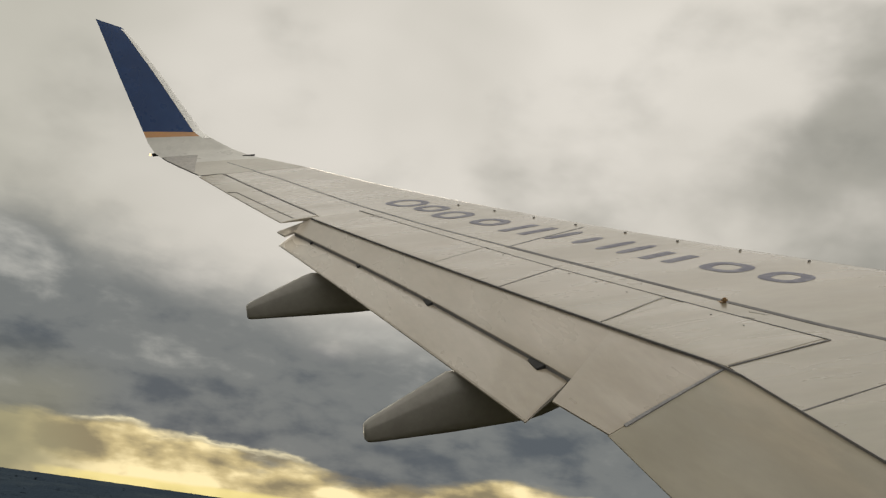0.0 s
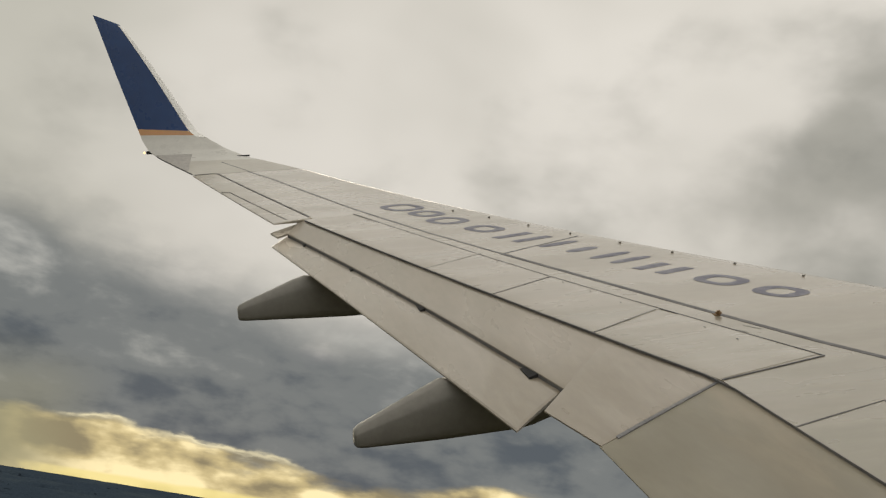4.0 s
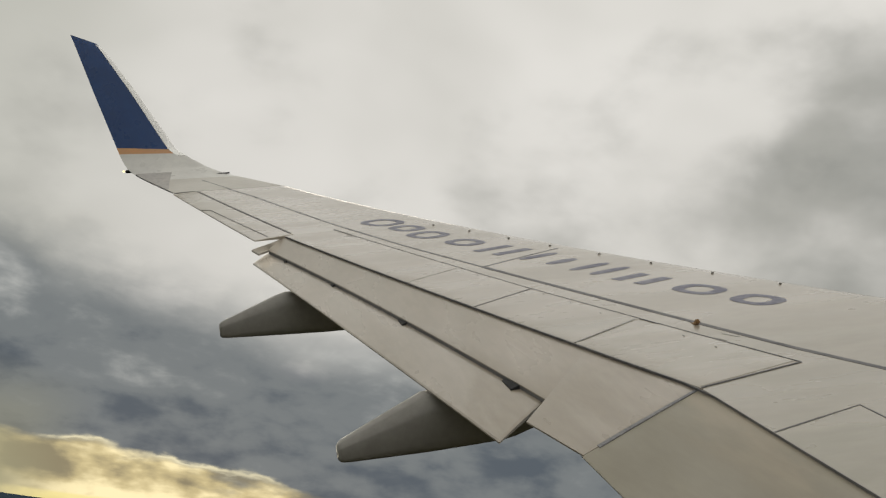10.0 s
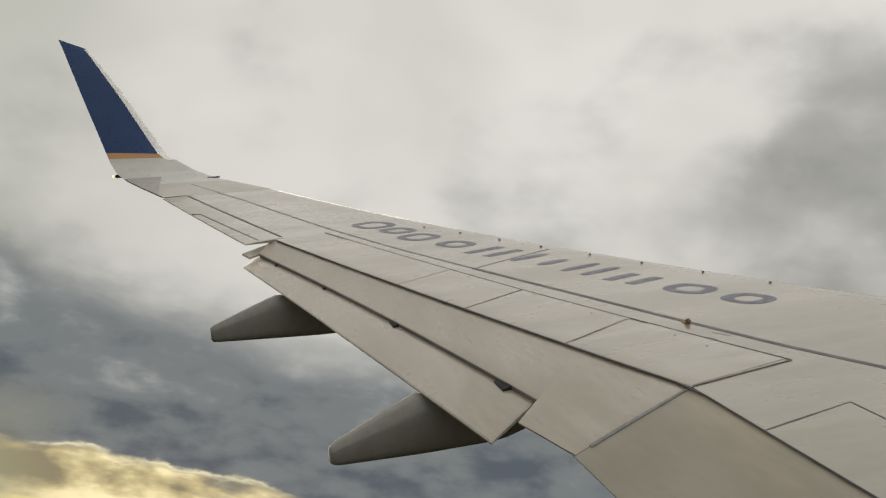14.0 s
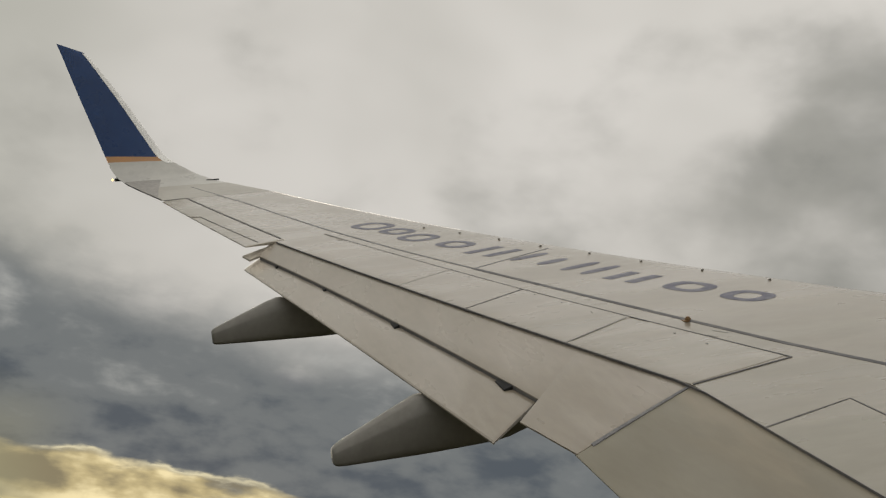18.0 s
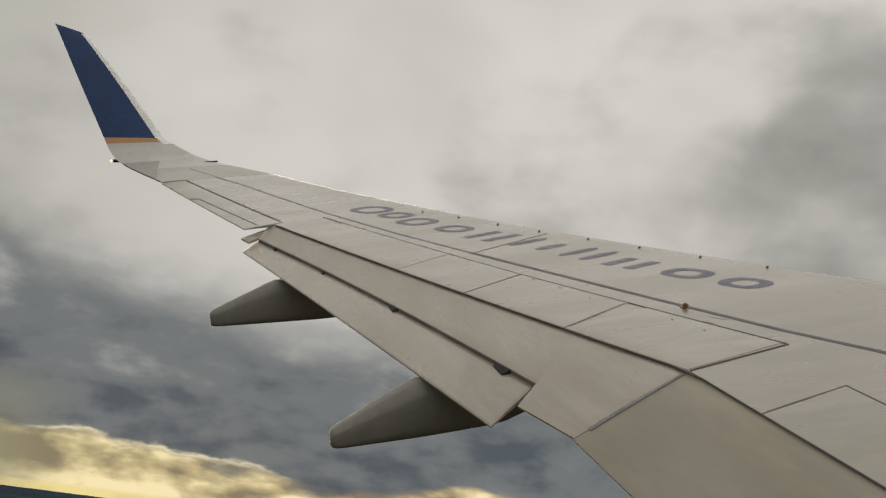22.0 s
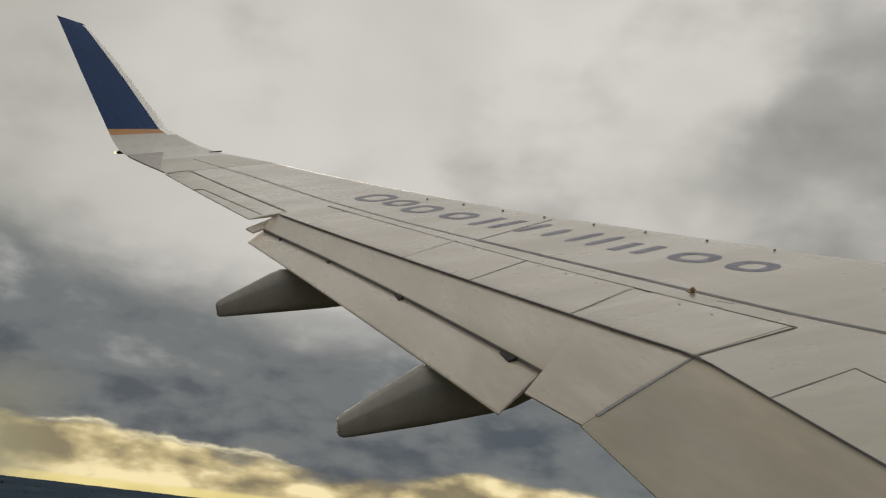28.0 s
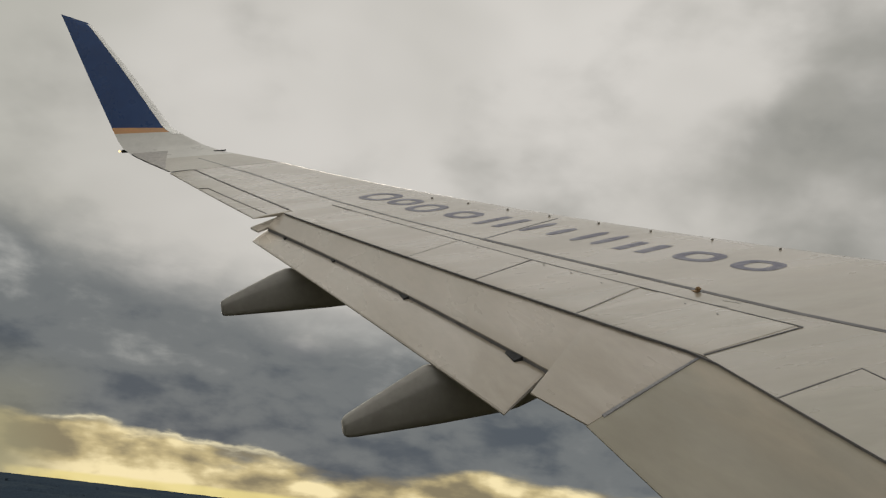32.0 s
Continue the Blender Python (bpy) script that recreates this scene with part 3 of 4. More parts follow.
# ---- winglet: sections (y, z at front, z at rear, x front, x rear, lean in degrees, thickness)
SECT = [
    (15.96, deck(15.96), deck(15.96), crest(15.96) + 0.05, -9.70, 8, 0.17),
    (16.55, 2.222, 2.240, -8.56, -9.98, 14, 0.15),
    (16.95, 2.325, 2.370, -8.88, -10.20, 28, 0.13),
    (17.20, 2.465, 2.500, -9.17, -10.36, 46, 0.11),
    (17.36, 2.640, 2.665, -9.43, -10.45, 62, 0.10),
    (17.47, 2.775, 2.860, -9.605, -10.515, 72, 0.09),
    (17.72, 3.740, 3.790, -10.14, -10.80, 74, 0.06),
    (17.93, 4.480, 4.600, -10.60, -11.035, 74, 0.04),
    (17.96, 4.570, 4.730, -10.70, -11.078, 74, 0.025),
]


def winglet_at(v):
    i = min(int(v), len(SECT) - 2)
    f = v - i
    return [a + (b - a) * f for a, b in zip(SECT[i], SECT[i + 1])]


def winglet_piece(name, v0, v1, u0, u1, mat, label="", parent=None, grow=0.0, u0_end=None):
    nv = max(2, int((v1 - v0) * 5))
    top, bottom = [], []
    for i in range(nv + 1):
        ua = u0 if u0_end is None else u0 + (u0_end - u0) * i / nv
        us = [ua + (u1 - ua) * (k / 12) ** (1.6 if u0 == 0 else 1.0) for k in range(13)]
        y, zf, zr, xf, xr, lean, th = winglet_at(v0 + (v1 - v0) * i / nv)
        nrm = Vector((0, -math.sin(radians(lean)), math.cos(radians(lean))))
        rt, rb = [], []
        for u in us:
            p = Vector((xf + (xr - xf) * u, y, zf + (zr - zf) * u))
            h = th * (2.6 * math.sqrt(max(u, 0)) * (1 - u) ** 0.9 * 0.55)
            rt.append(p + nrm * (h * 0.25 * min(1.0, (v0 + (v1 - v0) * i / nv) / 3) + grow))
            rb.append(p - nrm * (h * 0.75 + 0.006 + grow))
        top.append(rt)
        bottom.append(rb)
    return part(name, mesh(name, *grid_shell(top, bottom), mat, 40), parent or aeroplane_wing, label)


winglet_piece("tip_fairing", 0.0, 1.45, 0.0, 1.0, M_TIP, "pale grey curved fairing of the wing tip")
winglet = winglet_piece("winglet", 1.45, 4.48, 0.0, 1.0, M_WHITE, "blended winglet, white base with navy blue blade")
winglet_piece("stripe", 4.48, 5.0, 0.06, 1.0, M_ORANGE, "thin orange band", winglet)
winglet_piece("blade", 5.0, 8.0, 0.150, 1.0, M_BLUE, "navy blue painted blade", winglet)
winglet_piece("leading_edge", 4.2, 7.55, 0.0, 0.148, M_EDGE, "bare pale metal leading edge", winglet, 0.004)
winglet_piece("tip_cap", 7.555, 8.0, 0.0, 0.149, M_BLUE, "navy blue rounded cap of the blade", winglet, 0.004)

# Grey panel that paints the shade where the tip curves upward.
winglet_piece("worn_panel", 0.42, 2.4, 0.96, 0.985, M_DULL, "grey panel for the shade in the tip's rear curve", winglet, 0.003, 0.56)
winglet_piece("skin_joint", 0.0, 1.15, 0.468, 0.480, M_THIN, "", winglet, 0.002)
# Dark strip drawn for the shadow gap along the tip's rear edge.
winglet_piece("tip_edge", 0.05, 2.3, 0.992, 1.0, M_LINE, "dark rear edge strip of the tip", winglet, 0.004)


def box(name, centre, size, mat, parent, label="", bevel=0.15):
    bm = bmesh.new()
    bmesh.ops.create_cube(bm, size=1.0)
    bmesh.ops.scale(bm, vec=size, verts=bm.verts)
    bmesh.ops.bevel(bm, geom=bm.edges[:], offset=min(size) * bevel, segments=2, affect="EDGES")
    bmesh.ops.translate(bm, vec=centre, verts=bm.verts)
    me = bpy.data.meshes.new(name)
    bm.to_mesh(me)
    bm.free()
    me.materials.append(mat)
    return part(name, me, parent, label)


tip = box("tip_light_housing", (-10.31, 17.22, 2.475), (0.20, 0.07, 0.05), M_GAP, aeroplane_wing, "dark housing of the tip light", 0.3)
box("lamp", (-10.43, 17.22, 2.48), (0.035, 0.05, 0.05), M_NAV, tip, "small lit position lamp", 0.4)
# dark lens at the front of the tip
box("forward_light", (-8.93, 16.97, 2.340), (0.20, 0.06, 0.022), M_GAP, aeroplane_wing, "dark forward light cover", 0.3)

# small vortex vanes and fittings on the upper face
for x, y in ((-6.79, 12.15), (-6.51, 11.65), (-6.24, 11.11), (-5.98, 10.58), (-5.69, 10.03), (-5.42, 9.49), (-5.12, 8.93), (-4.83, 8.37)):
    p = on(x, y, 0.006)
    box("vortex_vane", tuple(p), (0.024, 0.012, 0.012), M_FAIR, aeroplane_wing, "", 0.2)
p = on(-6.02, 7.62, 0.02)
fit_ob = box("filler_fitting", tuple(p), (0.04, 0.04, 0.035), M_RUST, aeroplane_wing, "small rusty orange fitting", 0.3)
box("base", (p.x - 0.01, p.y + 0.03, p.z - 0.016), (0.03, 0.09, 0.008), M_RUST, fit_ob, "", 0.2)
for x, y in ((-6.62, 8.52), (-6.53, 8.15), (-6.25, 7.40), (-6.18, 7.10), (-6.72, 8.85), (-7.02, 9.70)):
    p = on(x, y, 0.0055)
    box("skin_latch", tuple(p), (0.008, 0.020, 0.003), M_THIN, aeroplane_wing, "", 0.2)


line("skin_patch", [(-5.977, 7.36), (-5.911, 7.253)], 0.018, M_FAINT, 0.002)
line("skin_patch", [(-6.073, 7.288), (-6.033, 7.211)], 0.014, M_FAINT, 0.002)
for x, y in ((-7.02, 7.75), (-7.12, 8.55), (-7.42, 9.1)):
    p = Vector((x, y, deck(y) - 0.06))
    box("drain_spot", tuple(p), (0.014, 0.018, 0.012), M_FAIR, flap, "", 0.2)


# marking on the upper face: a row of plain slanted shapes, the size of the painted letters
def marking(x, y, wide, tall, solid, stroke=0.092):
    base = Vector((0.485, -0.875)).normalized()      # along the row, towards the root
    rise = Vector((0.966, 0.26)).normalized()        # across it, towards the front edge
    c = Vector((x, y))

    def at(a, b, dz):
        q = c + base * a + rise * b
        return on(q.x, q.y, dz)

    if solid == 2:
        for shift in (-wide * 0.32, wide * 0.32):
            q = [(shift - 0.05, -tall / 2), (shift + 0.05, -tall / 2), (shift + 0.05, tall / 2), (shift - 0.05, tall / 2)]
            part("painted_marking", mesh("painted_marking", [at(a, b, 0.002) for a, b in q], [(0, 1, 2, 3)], M_MARK, 0), aeroplane_wing, "faded grey-blue painted bar")
        return
    n = 32
    ring, hole = [], []
    for k in range(n):
        t = 2 * math.pi * k / n
        sx = math.copysign(abs(math.cos(t)) ** 0.75, math.cos(t))
        sy = math.copysign(abs(math.sin(t)) ** 0.75, math.sin(t))
        ring.append((wide / 2 * sx, tall / 2 * sy))
        hole.append(((wide / 2 - stroke) * sx, (tall / 2 - stroke * 0.8) * sy))
    if solid:
        verts = [at(a, b, 0.002) for a, b in ring]
        faces = [tuple(range(n))]
    else:
        verts = [at(a, b, 0.002) for a, b in ring + hole]
        faces = [(k, (k + 1) % n, n + (k + 1) % n, n + k) for k in range(n)]
    part("painted_marking", mesh("painted_marking", verts, faces, M_MARK, 0), aeroplane_wing, "faded grey-blue painted shape")


for x, y, wide, tall, solid in ((-7.30, 12.57, 0.46, 0.42, 0), (-7.11, 12.12, 0.38, 0.34, 0), (-6.98, 11.66, 0.40, 0.40, 0), (-6.72, 11.12, 0.38, 0.34, 0),
                                (-6.48, 10.60, 0.40, 0.42, 2), (-6.25, 10.20, 0.10, 0.44, 1), (-6.13, 9.90, 0.11, 0.34, 1), (-5.98, 9.60, 0.10, 0.44, 1),
                                (-5.88, 9.38, 0.10, 0.44, 1), (-5.76, 9.00, 0.36, 0.34, 2), (-5.50, 8.49, 0.38, 0.34, 0), (-5.26, 8.03, 0.36, 0.34, 0)):
    marking(x, y, wide, tall, solid)


# ---------------------------------------------------------------- plain body of the aeroplane round the viewer
def build_body():
    """A plain tube with an opening at the viewer's window."""
    verts, faces, n = [], [], 48
    xs = [-14 + 0.5 * i for i in range(33)]
    for x in xs:
        for k in range(n):
            a = 2 * math.pi * k / n
            verts.append(Vector((x, 1.88 * math.cos(a), 1.55 + 1.95 * math.sin(a))))
    for i in range(len(xs) - 1):
        for k in range(n):
            c = (verts[i * n + k] + verts[(i + 1) * n + (k + 1) % n]) / 2
            if c.y > 1.2 and -10.1 < c.x < -8.2 and 1.2 < c.z < 2.9:
                continue
            faces.append((i * n + k, (i + 1) * n + k, (i + 1) * n + (k + 1) % n, i * n + (k + 1) % n))
    for i in (0, len(xs) - 1):
        faces.append(tuple(i * n + k for k in range(n)))
    ob = new("wall_cabin", mesh("wall_cabin", verts, faces, M_BODY, 40))
    ob.matrix_world = AIR
    tagged(ob, "plain grey side of the aeroplane's body, unseen", "wall", kind="structure")


build_body()


# ---------------------------------------------------------------- the land
def put(name, me, label, category, kind="structure"):
    return tagged(new(name, me), label, category, kind=kind)


def lump(x, y, s, seed=0.0):
    return noise.noise(Vector((x * s, y * s, seed)))


def build_ground():
    radii = [0] + [12 * 1.12 ** i for i in range(54)]
    radii = [r for r in radii if r < 4750] + [4800]
    n = 120
    verts = [Vector((0, 0, 0))]
    for r in radii[1:]:
        for k in range(n):
            a = 2 * math.pi * k / n
            verts.append(Vector((r * math.sin(a), r * math.cos(a), 0)))
    faces = [(0, 1 + k, 1 + (k + 1) % n) for k in range(n)]
    for i in range(len(radii) - 2):
        for k in range(n):
            a, b = 1 + i * n, 1 + (i + 1) * n
            faces.append((a + k, a + (k + 1) % n, b + (k + 1) % n, b + k))
    put("ground", mesh("ground", verts, faces, M_GRASS, 0), "savanna of brown and green grass", "ground")


build_ground()


def ribbon(name, points, width, mat, z, label, category, rag=0.0, seed=0.0, thick=0.05):
    """A strip of road or track through a few points, with ragged sides."""
    dense = []
    for a, b in zip(points, points[1:]):
        a, b = Vector(a), Vector(b)
        n = max(2, int((b - a).length / 4.0))
        dense += [a.lerp(b, i / n) for i in range(n)]
    dense.append(Vector(points[-1]))
    for _ in range(6):
        dense = [dense[0]] + [(p + q + r) / 3 for p, q, r in zip(dense, dense[1:], dense[2:])] + [dense[-1]]
    top, bottom = [], []
    for i, p in enumerate(dense):
        d = (dense[min(i + 1, len(dense) - 1)] - dense[max(i - 1, 0)]).normalized()
        s = Vector((-d.y, d.x))
        l = width / 2 * (1 + rag * lump(p.x, p.y, 0.11, seed))
        r = width / 2 * (1 + rag * lump(p.x, p.y, 0.13, seed + 9))
        top.append([Vector((p.x - s.x * l, p.y - s.y * l, z)), Vector((p.x + s.x * r, p.y + s.y * r, z))])
        bottom.append([Vector((v.x, v.y, z - thick)) for v in top[-1]])
    return put(name, mesh(name, *grid_shell(top, bottom), mat, 0), label, category)


# clearings in the wood: middle and half sizes
CLEARINGS = ((-245, 1556, 105, 80), (-185, 1225, 75, 78), (-95, 1205, 60, 66), (232, 1470, 55, 75), (430, 1905, 95, 95), (-120, 1960, 85, 110), (-450, 2150, 130, 130), (-395, 3270, 120, 70), (-560, 3900, 160, 90), (-20, 1690, 60, 85))


def cleared(x, y, grow=0.0):
    wob = 0.35 * lump(x, y, 0.03, 4.0) + 0.2 * lump(x, y, 0.09, 7.0)
    return any(((x - a) / (p + grow)) ** 2 + ((y - b) / (q + grow)) ** 2 < 1 + wob for a, b, p, q in CLEARINGS)


for number, (a, b, p, q) in enumerate(CLEARINGS):
    ring = [Vector((a + (p + 9) * math.cos(k * math.pi / 20), b + (q + 9) * math.sin(k * math.pi / 20), 0.10 + 0.008 * number)) for k in range(40)]
    put("clearing_%d" % (number + 1), mesh("clearing", [Vector((a, b, 0.10 + 0.008 * number))] + ring, [(0, 1 + k, 1 + (k + 1) % 40) for k in range(40)], M_DIRT if number % 3 else M_GRASS, 0),
        "brown earth and dry grass of a clearing", "ground")
ribbon("track_1", [(-345, 1606), (-290, 1598), (-240, 1602), (-190, 1610), (-150, 1602)], 7.0, M_SAND, 0.26, "pale dirt road through the clearing", "track", 0.6, 2.0)
ribbon("track_2", [(-130, 1218), (-118, 1226), (-96, 1238), (-84, 1252), (-60, 1256)], 5.5, M_SAND, 0.26, "pale sandy track through the clearing", "track", 0.9, 4.0)
ribbon("track_3", [(-165, 1246), (-138, 1236), (-108, 1228), (-92, 1246)], 4.5, M_SAND, 0.28, "pale sandy track through the clearing", "track", 0.9, 6.0)
ribbon("track_4", [(205, 1512), (225, 1520), (262, 1530)], 5.0, M_SAND, 0.26, "pale sandy track through the clearing", "track", 0.8, 8.0)
ribbon("track_5", [(360, 1956), (430, 1965), (505, 1974)], 6.0, M_SAND, 0.26, "pale dirt road through the clearing", "track", 0.5, 1.0)
ribbon("track_6", [(-190, 2030), (-130, 2036), (-60, 2030)], 6.0, M_SAND, 0.26, "pale dirt road through the clearing", "track", 0.5, 3.0)


ribbon("track_7", [(-470, 3275), (-400, 3268), (-330, 3280)], 16.0, M_SAND, 0.26, "pale sandy road in a far clearing", "track", 0.5, 3.0)



def patch(name, x0, x1, y0, y1, mat, z, label, category, rag, seed):
    """A flat field with an uneven outline."""
    pts = []
    for k in range(96):
        f, side = (k % 24) / 24, k // 24
        x, y = ((x0 + (x1 - x0) * f, y0), (x1, y0 + (y1 - y0) * f), (x1 - (x1 - x0) * f, y1), (x0, y1 - (y1 - y0) * f))[side]
        pts.append(Vector((x + rag * lump(x, y, 0.013, seed), y + rag * lump(x, y, 0.017, seed + 5), z)))
    mid_point = Vector(((x0 + x1) / 2, (y0 + y1) / 2, z))
    put(name, mesh(name, [mid_point] + pts, [(0, 1 + k, 1 + (k + 1) % 96) for k in range(96)], mat, 0), label, category)


# the airfield that the aeroplane has left, behind it
patch("field_1", -3900, -1080, 34, 430, M_GOLD, 0.06, "golden brown grass of the airfield", "field", 14.0, 1.0)
patch("field_2", -1500, -420, 430, 900, M_GOLD, 0.05, "dry yellow-brown field between the woods", "field", 60.0, 3.0)
ribbon("runway", [(-3900, 6), (-2800, 6), (-1700, 6)], 56.0, M_ASPHALT, 0.10, "dark wet asphalt runway", "runway")
ribbon("runway_edge_line", [(-3900, 24), (-2800, 24), (-1710, 24)], 0.9, M_LINE_WHITE, 0.13, "worn white edge line of the runway", "line")
ribbon("road_1", [(-2300, 150), (-1900, 128), (-1500, 104), (-1150, 60)], 7.0, M_ASPHALT, 0.14, "narrow dark road through the airfield grass", "road")
ribbon("road_1_shoulder", [(-2300, 150), (-1900, 128), (-1500, 104), (-1150, 60)], 14.0, M_SAND, 0.10, "pale sandy shoulder of the road", "verge", 0.5, 4.0)
ribbon("track_8", [(-2400, 270), (-2000, 262), (-1600, 256), (-1300, 236)], 5.0, M_SAND, 0.12, "pale sandy track along the airfield", "track", 0.7, 1.0)
ribbon("track_9", [(-1225, 40), (-1215, 70), (-1190, 105), (-1180, 150), (-1195, 190)], 9.0, M_SAND, 0.16, "white sandy track branching across the field", "track", 0.8, 5.0)
ribbon("track_10", [(-1180, 150), (-1210, 168), (-1260, 172), (-1300, 190), (-1340, 192)], 7.0, M_SAND, 0.18, "white sandy track branching across the field", "track", 0.9, 6.0)
ribbon("track_11", [(-1195, 190), (-1160, 205), (-1140, 226), (-1110, 232)], 6.0, M_SAND, 0.20, "white sandy track branching across the field", "track", 0.9, 7.0)
ribbon("track_12", [(-1430, 70), (-1370, 80), (-1290, 84), (-1215, 92)], 4.0, M_SAND, 0.19, "thin pale wheel track in the grass", "track", 0.6, 8.0)
for number, (x, y, l, d) in enumerate(((-1590, 78, 60, 9), (-1480, 64, 80, 8), (-1400, 58, 50, 7), (-1330, 66, 70, 9), (-1255, 52, 40, 10), (-1660, 140, 70, 7))):
    patch("sand_%d" % (number + 1), x - l / 2, x + l / 2, y - d / 2, y + d / 2, M_SAND, 0.09, "bare pale sand in the grass", "sand", 7.0, number + 20.0)


def lit_sign(x, y):
    """A low airfield sign: box on two legs with a lit face."""
    root = new("airfield_sign")
    root.matrix_world = pose(x, y, 0.10)
    tagged(root, "low lit orange airfield sign beside the runway", "sign")
    box("panel", (0, 0, 0.62), (1.8, 0.22, 0.62), M_GAP, root, "", 0.1)
    box("face", (0, -0.13, 0.62), (1.66, 0.02, 0.48), M_SIGN, root, "lit orange face", 0.2)
    for side in (-0.7, 0.7):
        box("leg", (side, 0, 0.16), (0.08, 0.08, 0.34), M_GAP, root, "", 0.1)


lit_sign(-2350, 38)
lit_sign(-2190, 38)


# ---- trees
def leaf_cloud(rng, radius, height, lift, count, size):
    """Small leaf clumps (two crossed ragged blades each) over lobes of a crown; returns points and faces."""
    verts, faces = [], []
    lobes = [(rng.uniform(-0.45, 0.45) * radius, rng.uniform(-0.45, 0.45) * radius, lift + height * rng.uniform(0.08, 0.75), radius * rng.uniform(0.42, 0.68)) for _ in range(7)]
    for _ in range(count):
        cx, cy, cz, cr = rng.choice(lobes)
        d = Vector((rng.gauss(0, 1), rng.gauss(0, 1), abs(rng.gauss(0, 1)) * 0.9 - 0.25)).normalized()
        c = Vector((cx, cy, cz)) + d * cr * rng.uniform(0.75, 1.05)
        c.z = max(c.z, lift * 0.8)
        side = d.orthogonal().normalized()
        side = (side + d.cross(side) * rng.uniform(-1.5, 1.5)).normalized()
        other = d.cross(side)
        tilt = d * rng.uniform(-0.5, 0.5)
        s = size * rng.uniform(0.6, 1.25)
        k = len(verts)
        verts += [c + (side + tilt) * s, c + other * s * 0.8 + d * 0.25 * s, c - (side + tilt * 0.4) * s * 0.9, c - other * s - d * 0.3 * s]
        faces += [(k, k + 1, k + 2, k + 3)]
    return verts, faces


def tree(rng, radius, total):
    """A broad savanna-edge tree: tapered trunk with limbs, crown of many small clumps."""
    root = new("tree")
    tagged(root, "broad dark green leafy tree in the dense wood", "tree", "trees of the wood")
    lift = total * 0.22
    bm = bmesh.new()
    bmesh.ops.create_cone(bm, segments=7, radius1=0.28, radius2=0.14, depth=lift * 1.3, matrix=Matrix.Translation((0, 0, lift * 0.65)))
    for k in range(4):
        a = k * 1.6 + rng.uniform(0, 0.6)
        m = Matrix.Translation((0, 0, lift * 0.95)) @ pose(0, 0, 0, 0, 42, math.degrees(a)) @ Matrix.Translation((0, 0, radius * 0.35))
        bmesh.ops.create_cone(bm, segments=5, radius1=0.12, radius2=0.04, depth=radius * 0.8, matrix=m)
    me = bpy.data.meshes.new("trunk")
    bm.to_mesh(me)
    bm.free()
    me.materials.append(M_BARK)
    part("trunk", me, root)
    verts, faces = leaf_cloud(rng, radius, total - lift, lift, 1000, 0.42)
    me = bpy.data.meshes.new("crown")
    me.from_pydata(verts, [], faces)
    me.materials.append(M_LEAF)
    part("crown", me, root)
    return root


rng = random.Random(7)
KINDS = [tree(rng, rng.uniform(4.2, 5.6), rng.uniform(9, 13)) for _ in range(6)]
near_spots, far_spots = [], []
step = 9.4
for iy in range(62):
    for ix in range(-114, 46):
        y = 62 + iy * step + rng.uniform(-3.2, 3.2)
        x = ix * step + rng.uniform(-3.4, 3.4)
        shore = -1040 + 0.9 * (y - 90) + 34 * lump(x, y, 0.02, 3.0)
        if x < shore or cleared(x, y) or (abs(y - 560) < 70 + 40 * lump(x, y, 0.008, 9.0) and x < -380):
            continue
        (near_spots if -260 < x < -60 and 62 < y < 200 and len(near_spots) < 290 else far_spots).append((x, y))
# a belt of trees along the far side of the airfield, and single trees in the grass
far_spots += [(-3850 + 9 * i + rng.uniform(-4, 4), 440 + 9 * j + rng.uniform(-4, 4)) for i in range(300) for j in range(4)]
far_spots += [(-1440, 330), (-1432, 338), (-1400, 322), (-1388, 330), (-1520, 300), (-1600, 318), (-1290, 346)]
near_spots = near_spots[:300]
for i, (x, y) in enumerate(near_spots):
    s = rng.uniform(0.6, 1.35)
    m = Matrix.LocRotScale((x, y, 0), Euler((0, 0, rng.uniform(0, 6.28))), (s, s, s * rng.uniform(0.85, 1.15)))
    if i < len(KINDS):
        KINDS[i].matrix_world = m
    else:
        copy_thing(KINDS[i % len(KINDS)], m)

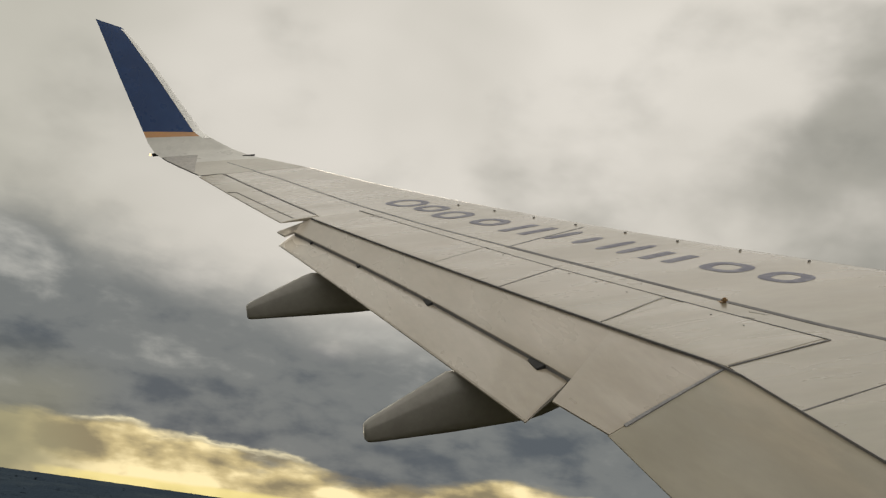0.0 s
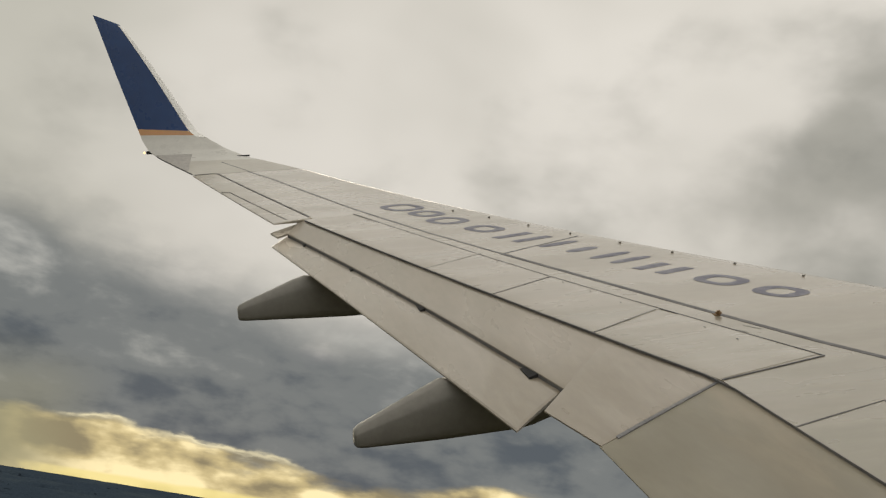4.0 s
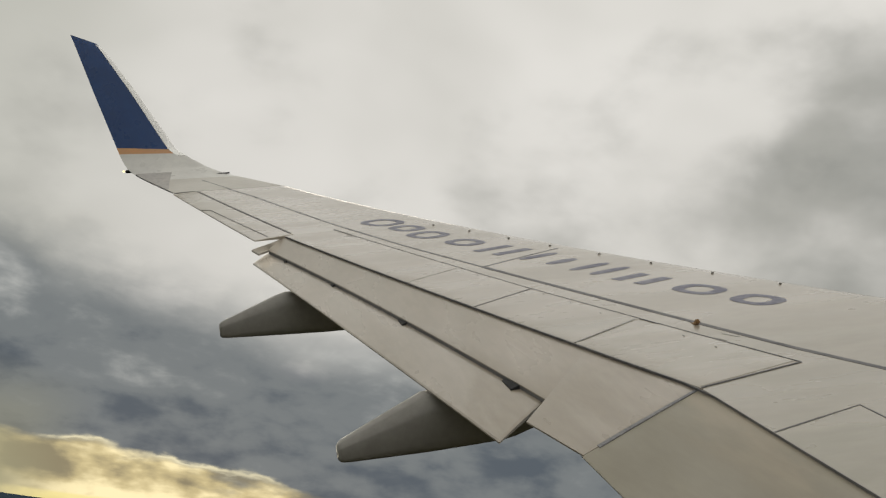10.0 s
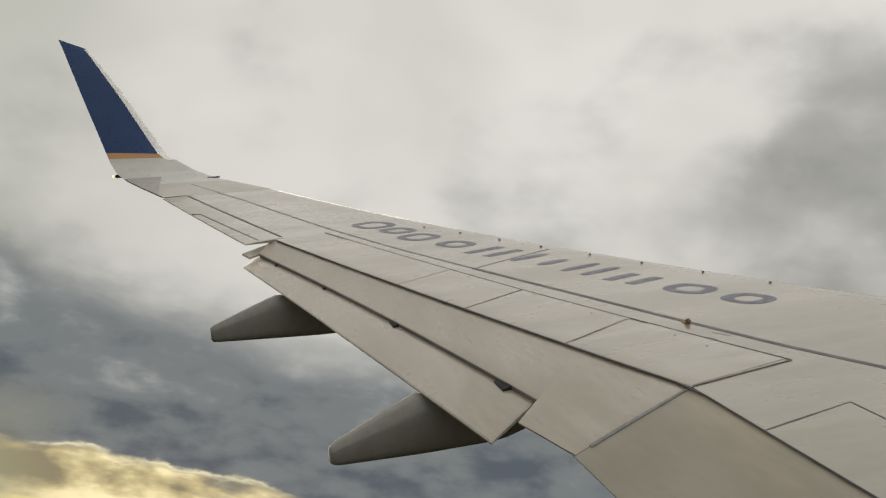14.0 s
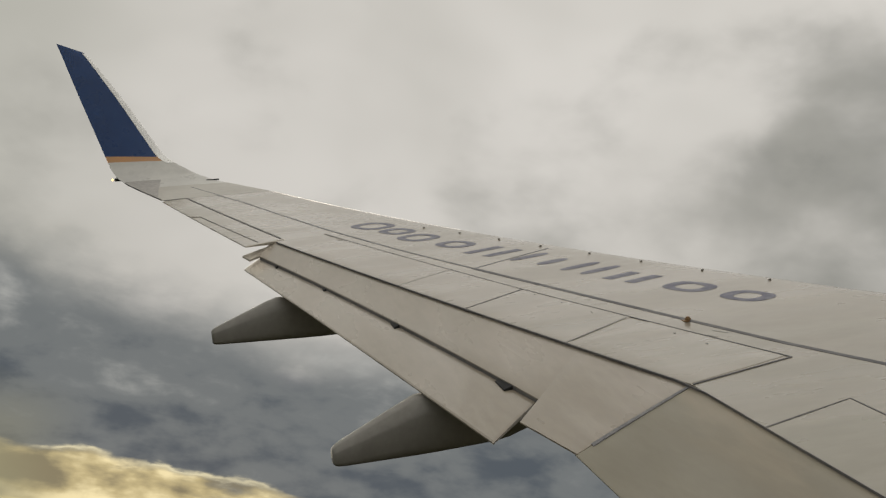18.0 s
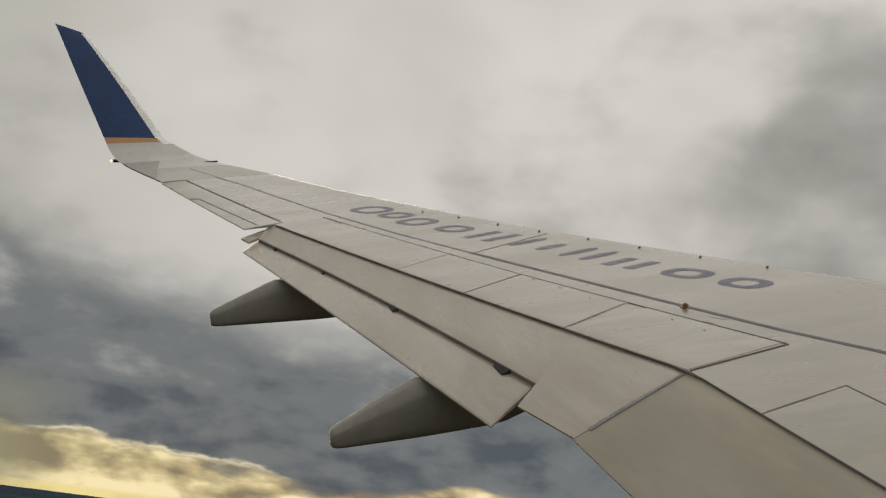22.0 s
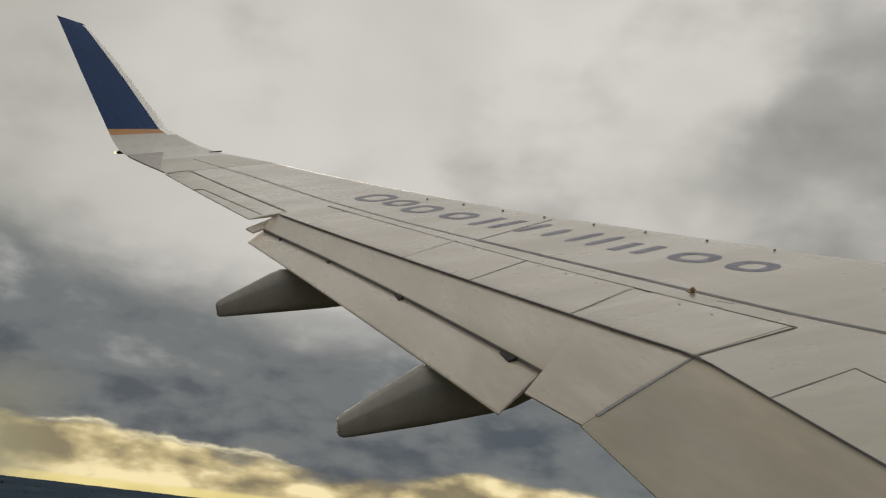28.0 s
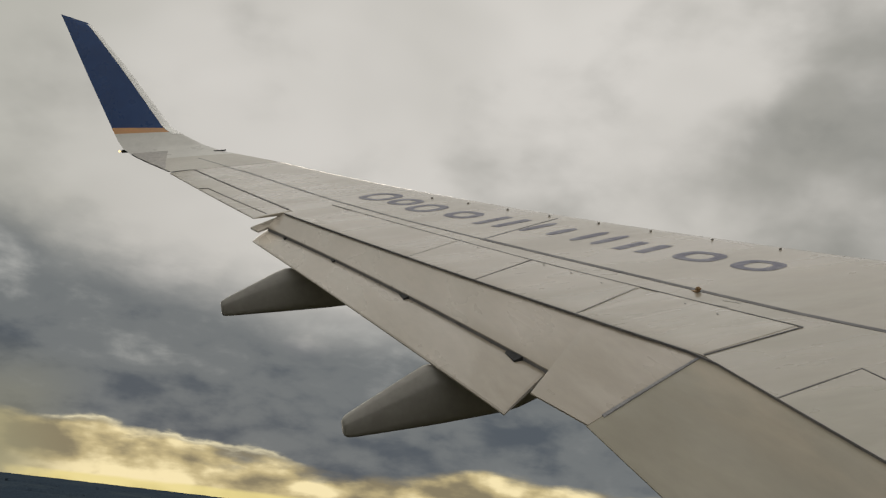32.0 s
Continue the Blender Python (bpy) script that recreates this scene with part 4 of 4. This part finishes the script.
def join_wood(name, spots, count, size, label):
    """The deep wood: far too many crowns to count, in one mesh."""
    r = np.random.default_rng(5)
    base = [leaf_cloud(random.Random(40 + k), 5.0, 7.5, 4.0, count, size) for k in range(8)]
    base = [np.array([tuple(v) for v in b[0]]) for b in base]
    all_v = []
    for i, (x, y) in enumerate(spots):
        a, s = r.uniform(0, 6.28), r.uniform(0.6, 1.45)
        v = base[i % 8].copy()
        c, q = math.cos(a), math.sin(a)
        v = np.stack([(v[:, 0] * c - v[:, 1] * q) * s + x, (v[:, 0] * q + v[:, 1] * c) * s + y, v[:, 2] * s * r.uniform(0.8, 1.15)], 1)
        all_v.append(v)
    v = np.concatenate(all_v)
    f = np.arange(len(v)).reshape(-1, 4)
    me = bpy.data.meshes.new(name)
    me.from_pydata(v.tolist(), [], f.tolist())
    me.materials.append(M_LEAF_STUFF)
    put(name, me, label, "trees", "stuff")


join_wood("wood", far_spots, 64, 1.45, "dense dark green wood of broadleaf trees")


patch("wood_floor", -1000, 620, 50, 1100, M_FOREST_FLOOR, 0.04, "dark leaf-littered soil under the trees", "ground", 30.0, 6.0)


def build_canopy():
    """Closed canopy from the nearer trees to the horizon."""
    verts, faces = [], []
    radii, r = [], 640.0
    while r < 4780:
        radii.append(r)
        r += 7 + max(0, r - 1400) * 0.010
    n = 420
    for i, r in enumerate(radii):
        gap = 7 + max(0, r - 1400) * 0.010
        calm = min(1.0, 1500 / r)
        for k in range(n + 1):
            a = radians(-40 + 100 * k / n)
            x, y = r * math.sin(a) + rng.uniform(-0.4, 0.4) * gap, min(r * math.cos(a) + rng.uniform(-0.45, 0.45) * gap, 4780)
            open_field = lump(x * 0.5, y, 0.0030, 12.0) > 0.47 and y > 2300
            gone = open_field or cleared(x, y, 6)
            verts.append(Vector((x, y, -1.0 if gone else (5.5 if y < 1150 else 5.5 + min(3.5, (y - 1150) / 120)) + calm * (2.6 * lump(x, y, 0.045, 2.0) + 3 * lump(x, y, 0.012, 5.0) + rng.uniform(-1.4, 1.4)))))
    for i in range(len(radii) - 1):
        for k in range(n):
            a = i * (n + 1) + k
            q = (a, a + 1, a + n + 2, a + n + 1)
            if sum(verts[j].z > 0 for j in q) > 0:
                faces.append(q)
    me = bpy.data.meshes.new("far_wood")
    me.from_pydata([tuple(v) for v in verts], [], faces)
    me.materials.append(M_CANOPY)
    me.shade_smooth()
    put("far_wood", me, "woodland reaching the horizon, tinted blue for haze", "woodland", "stuff")


build_canopy()
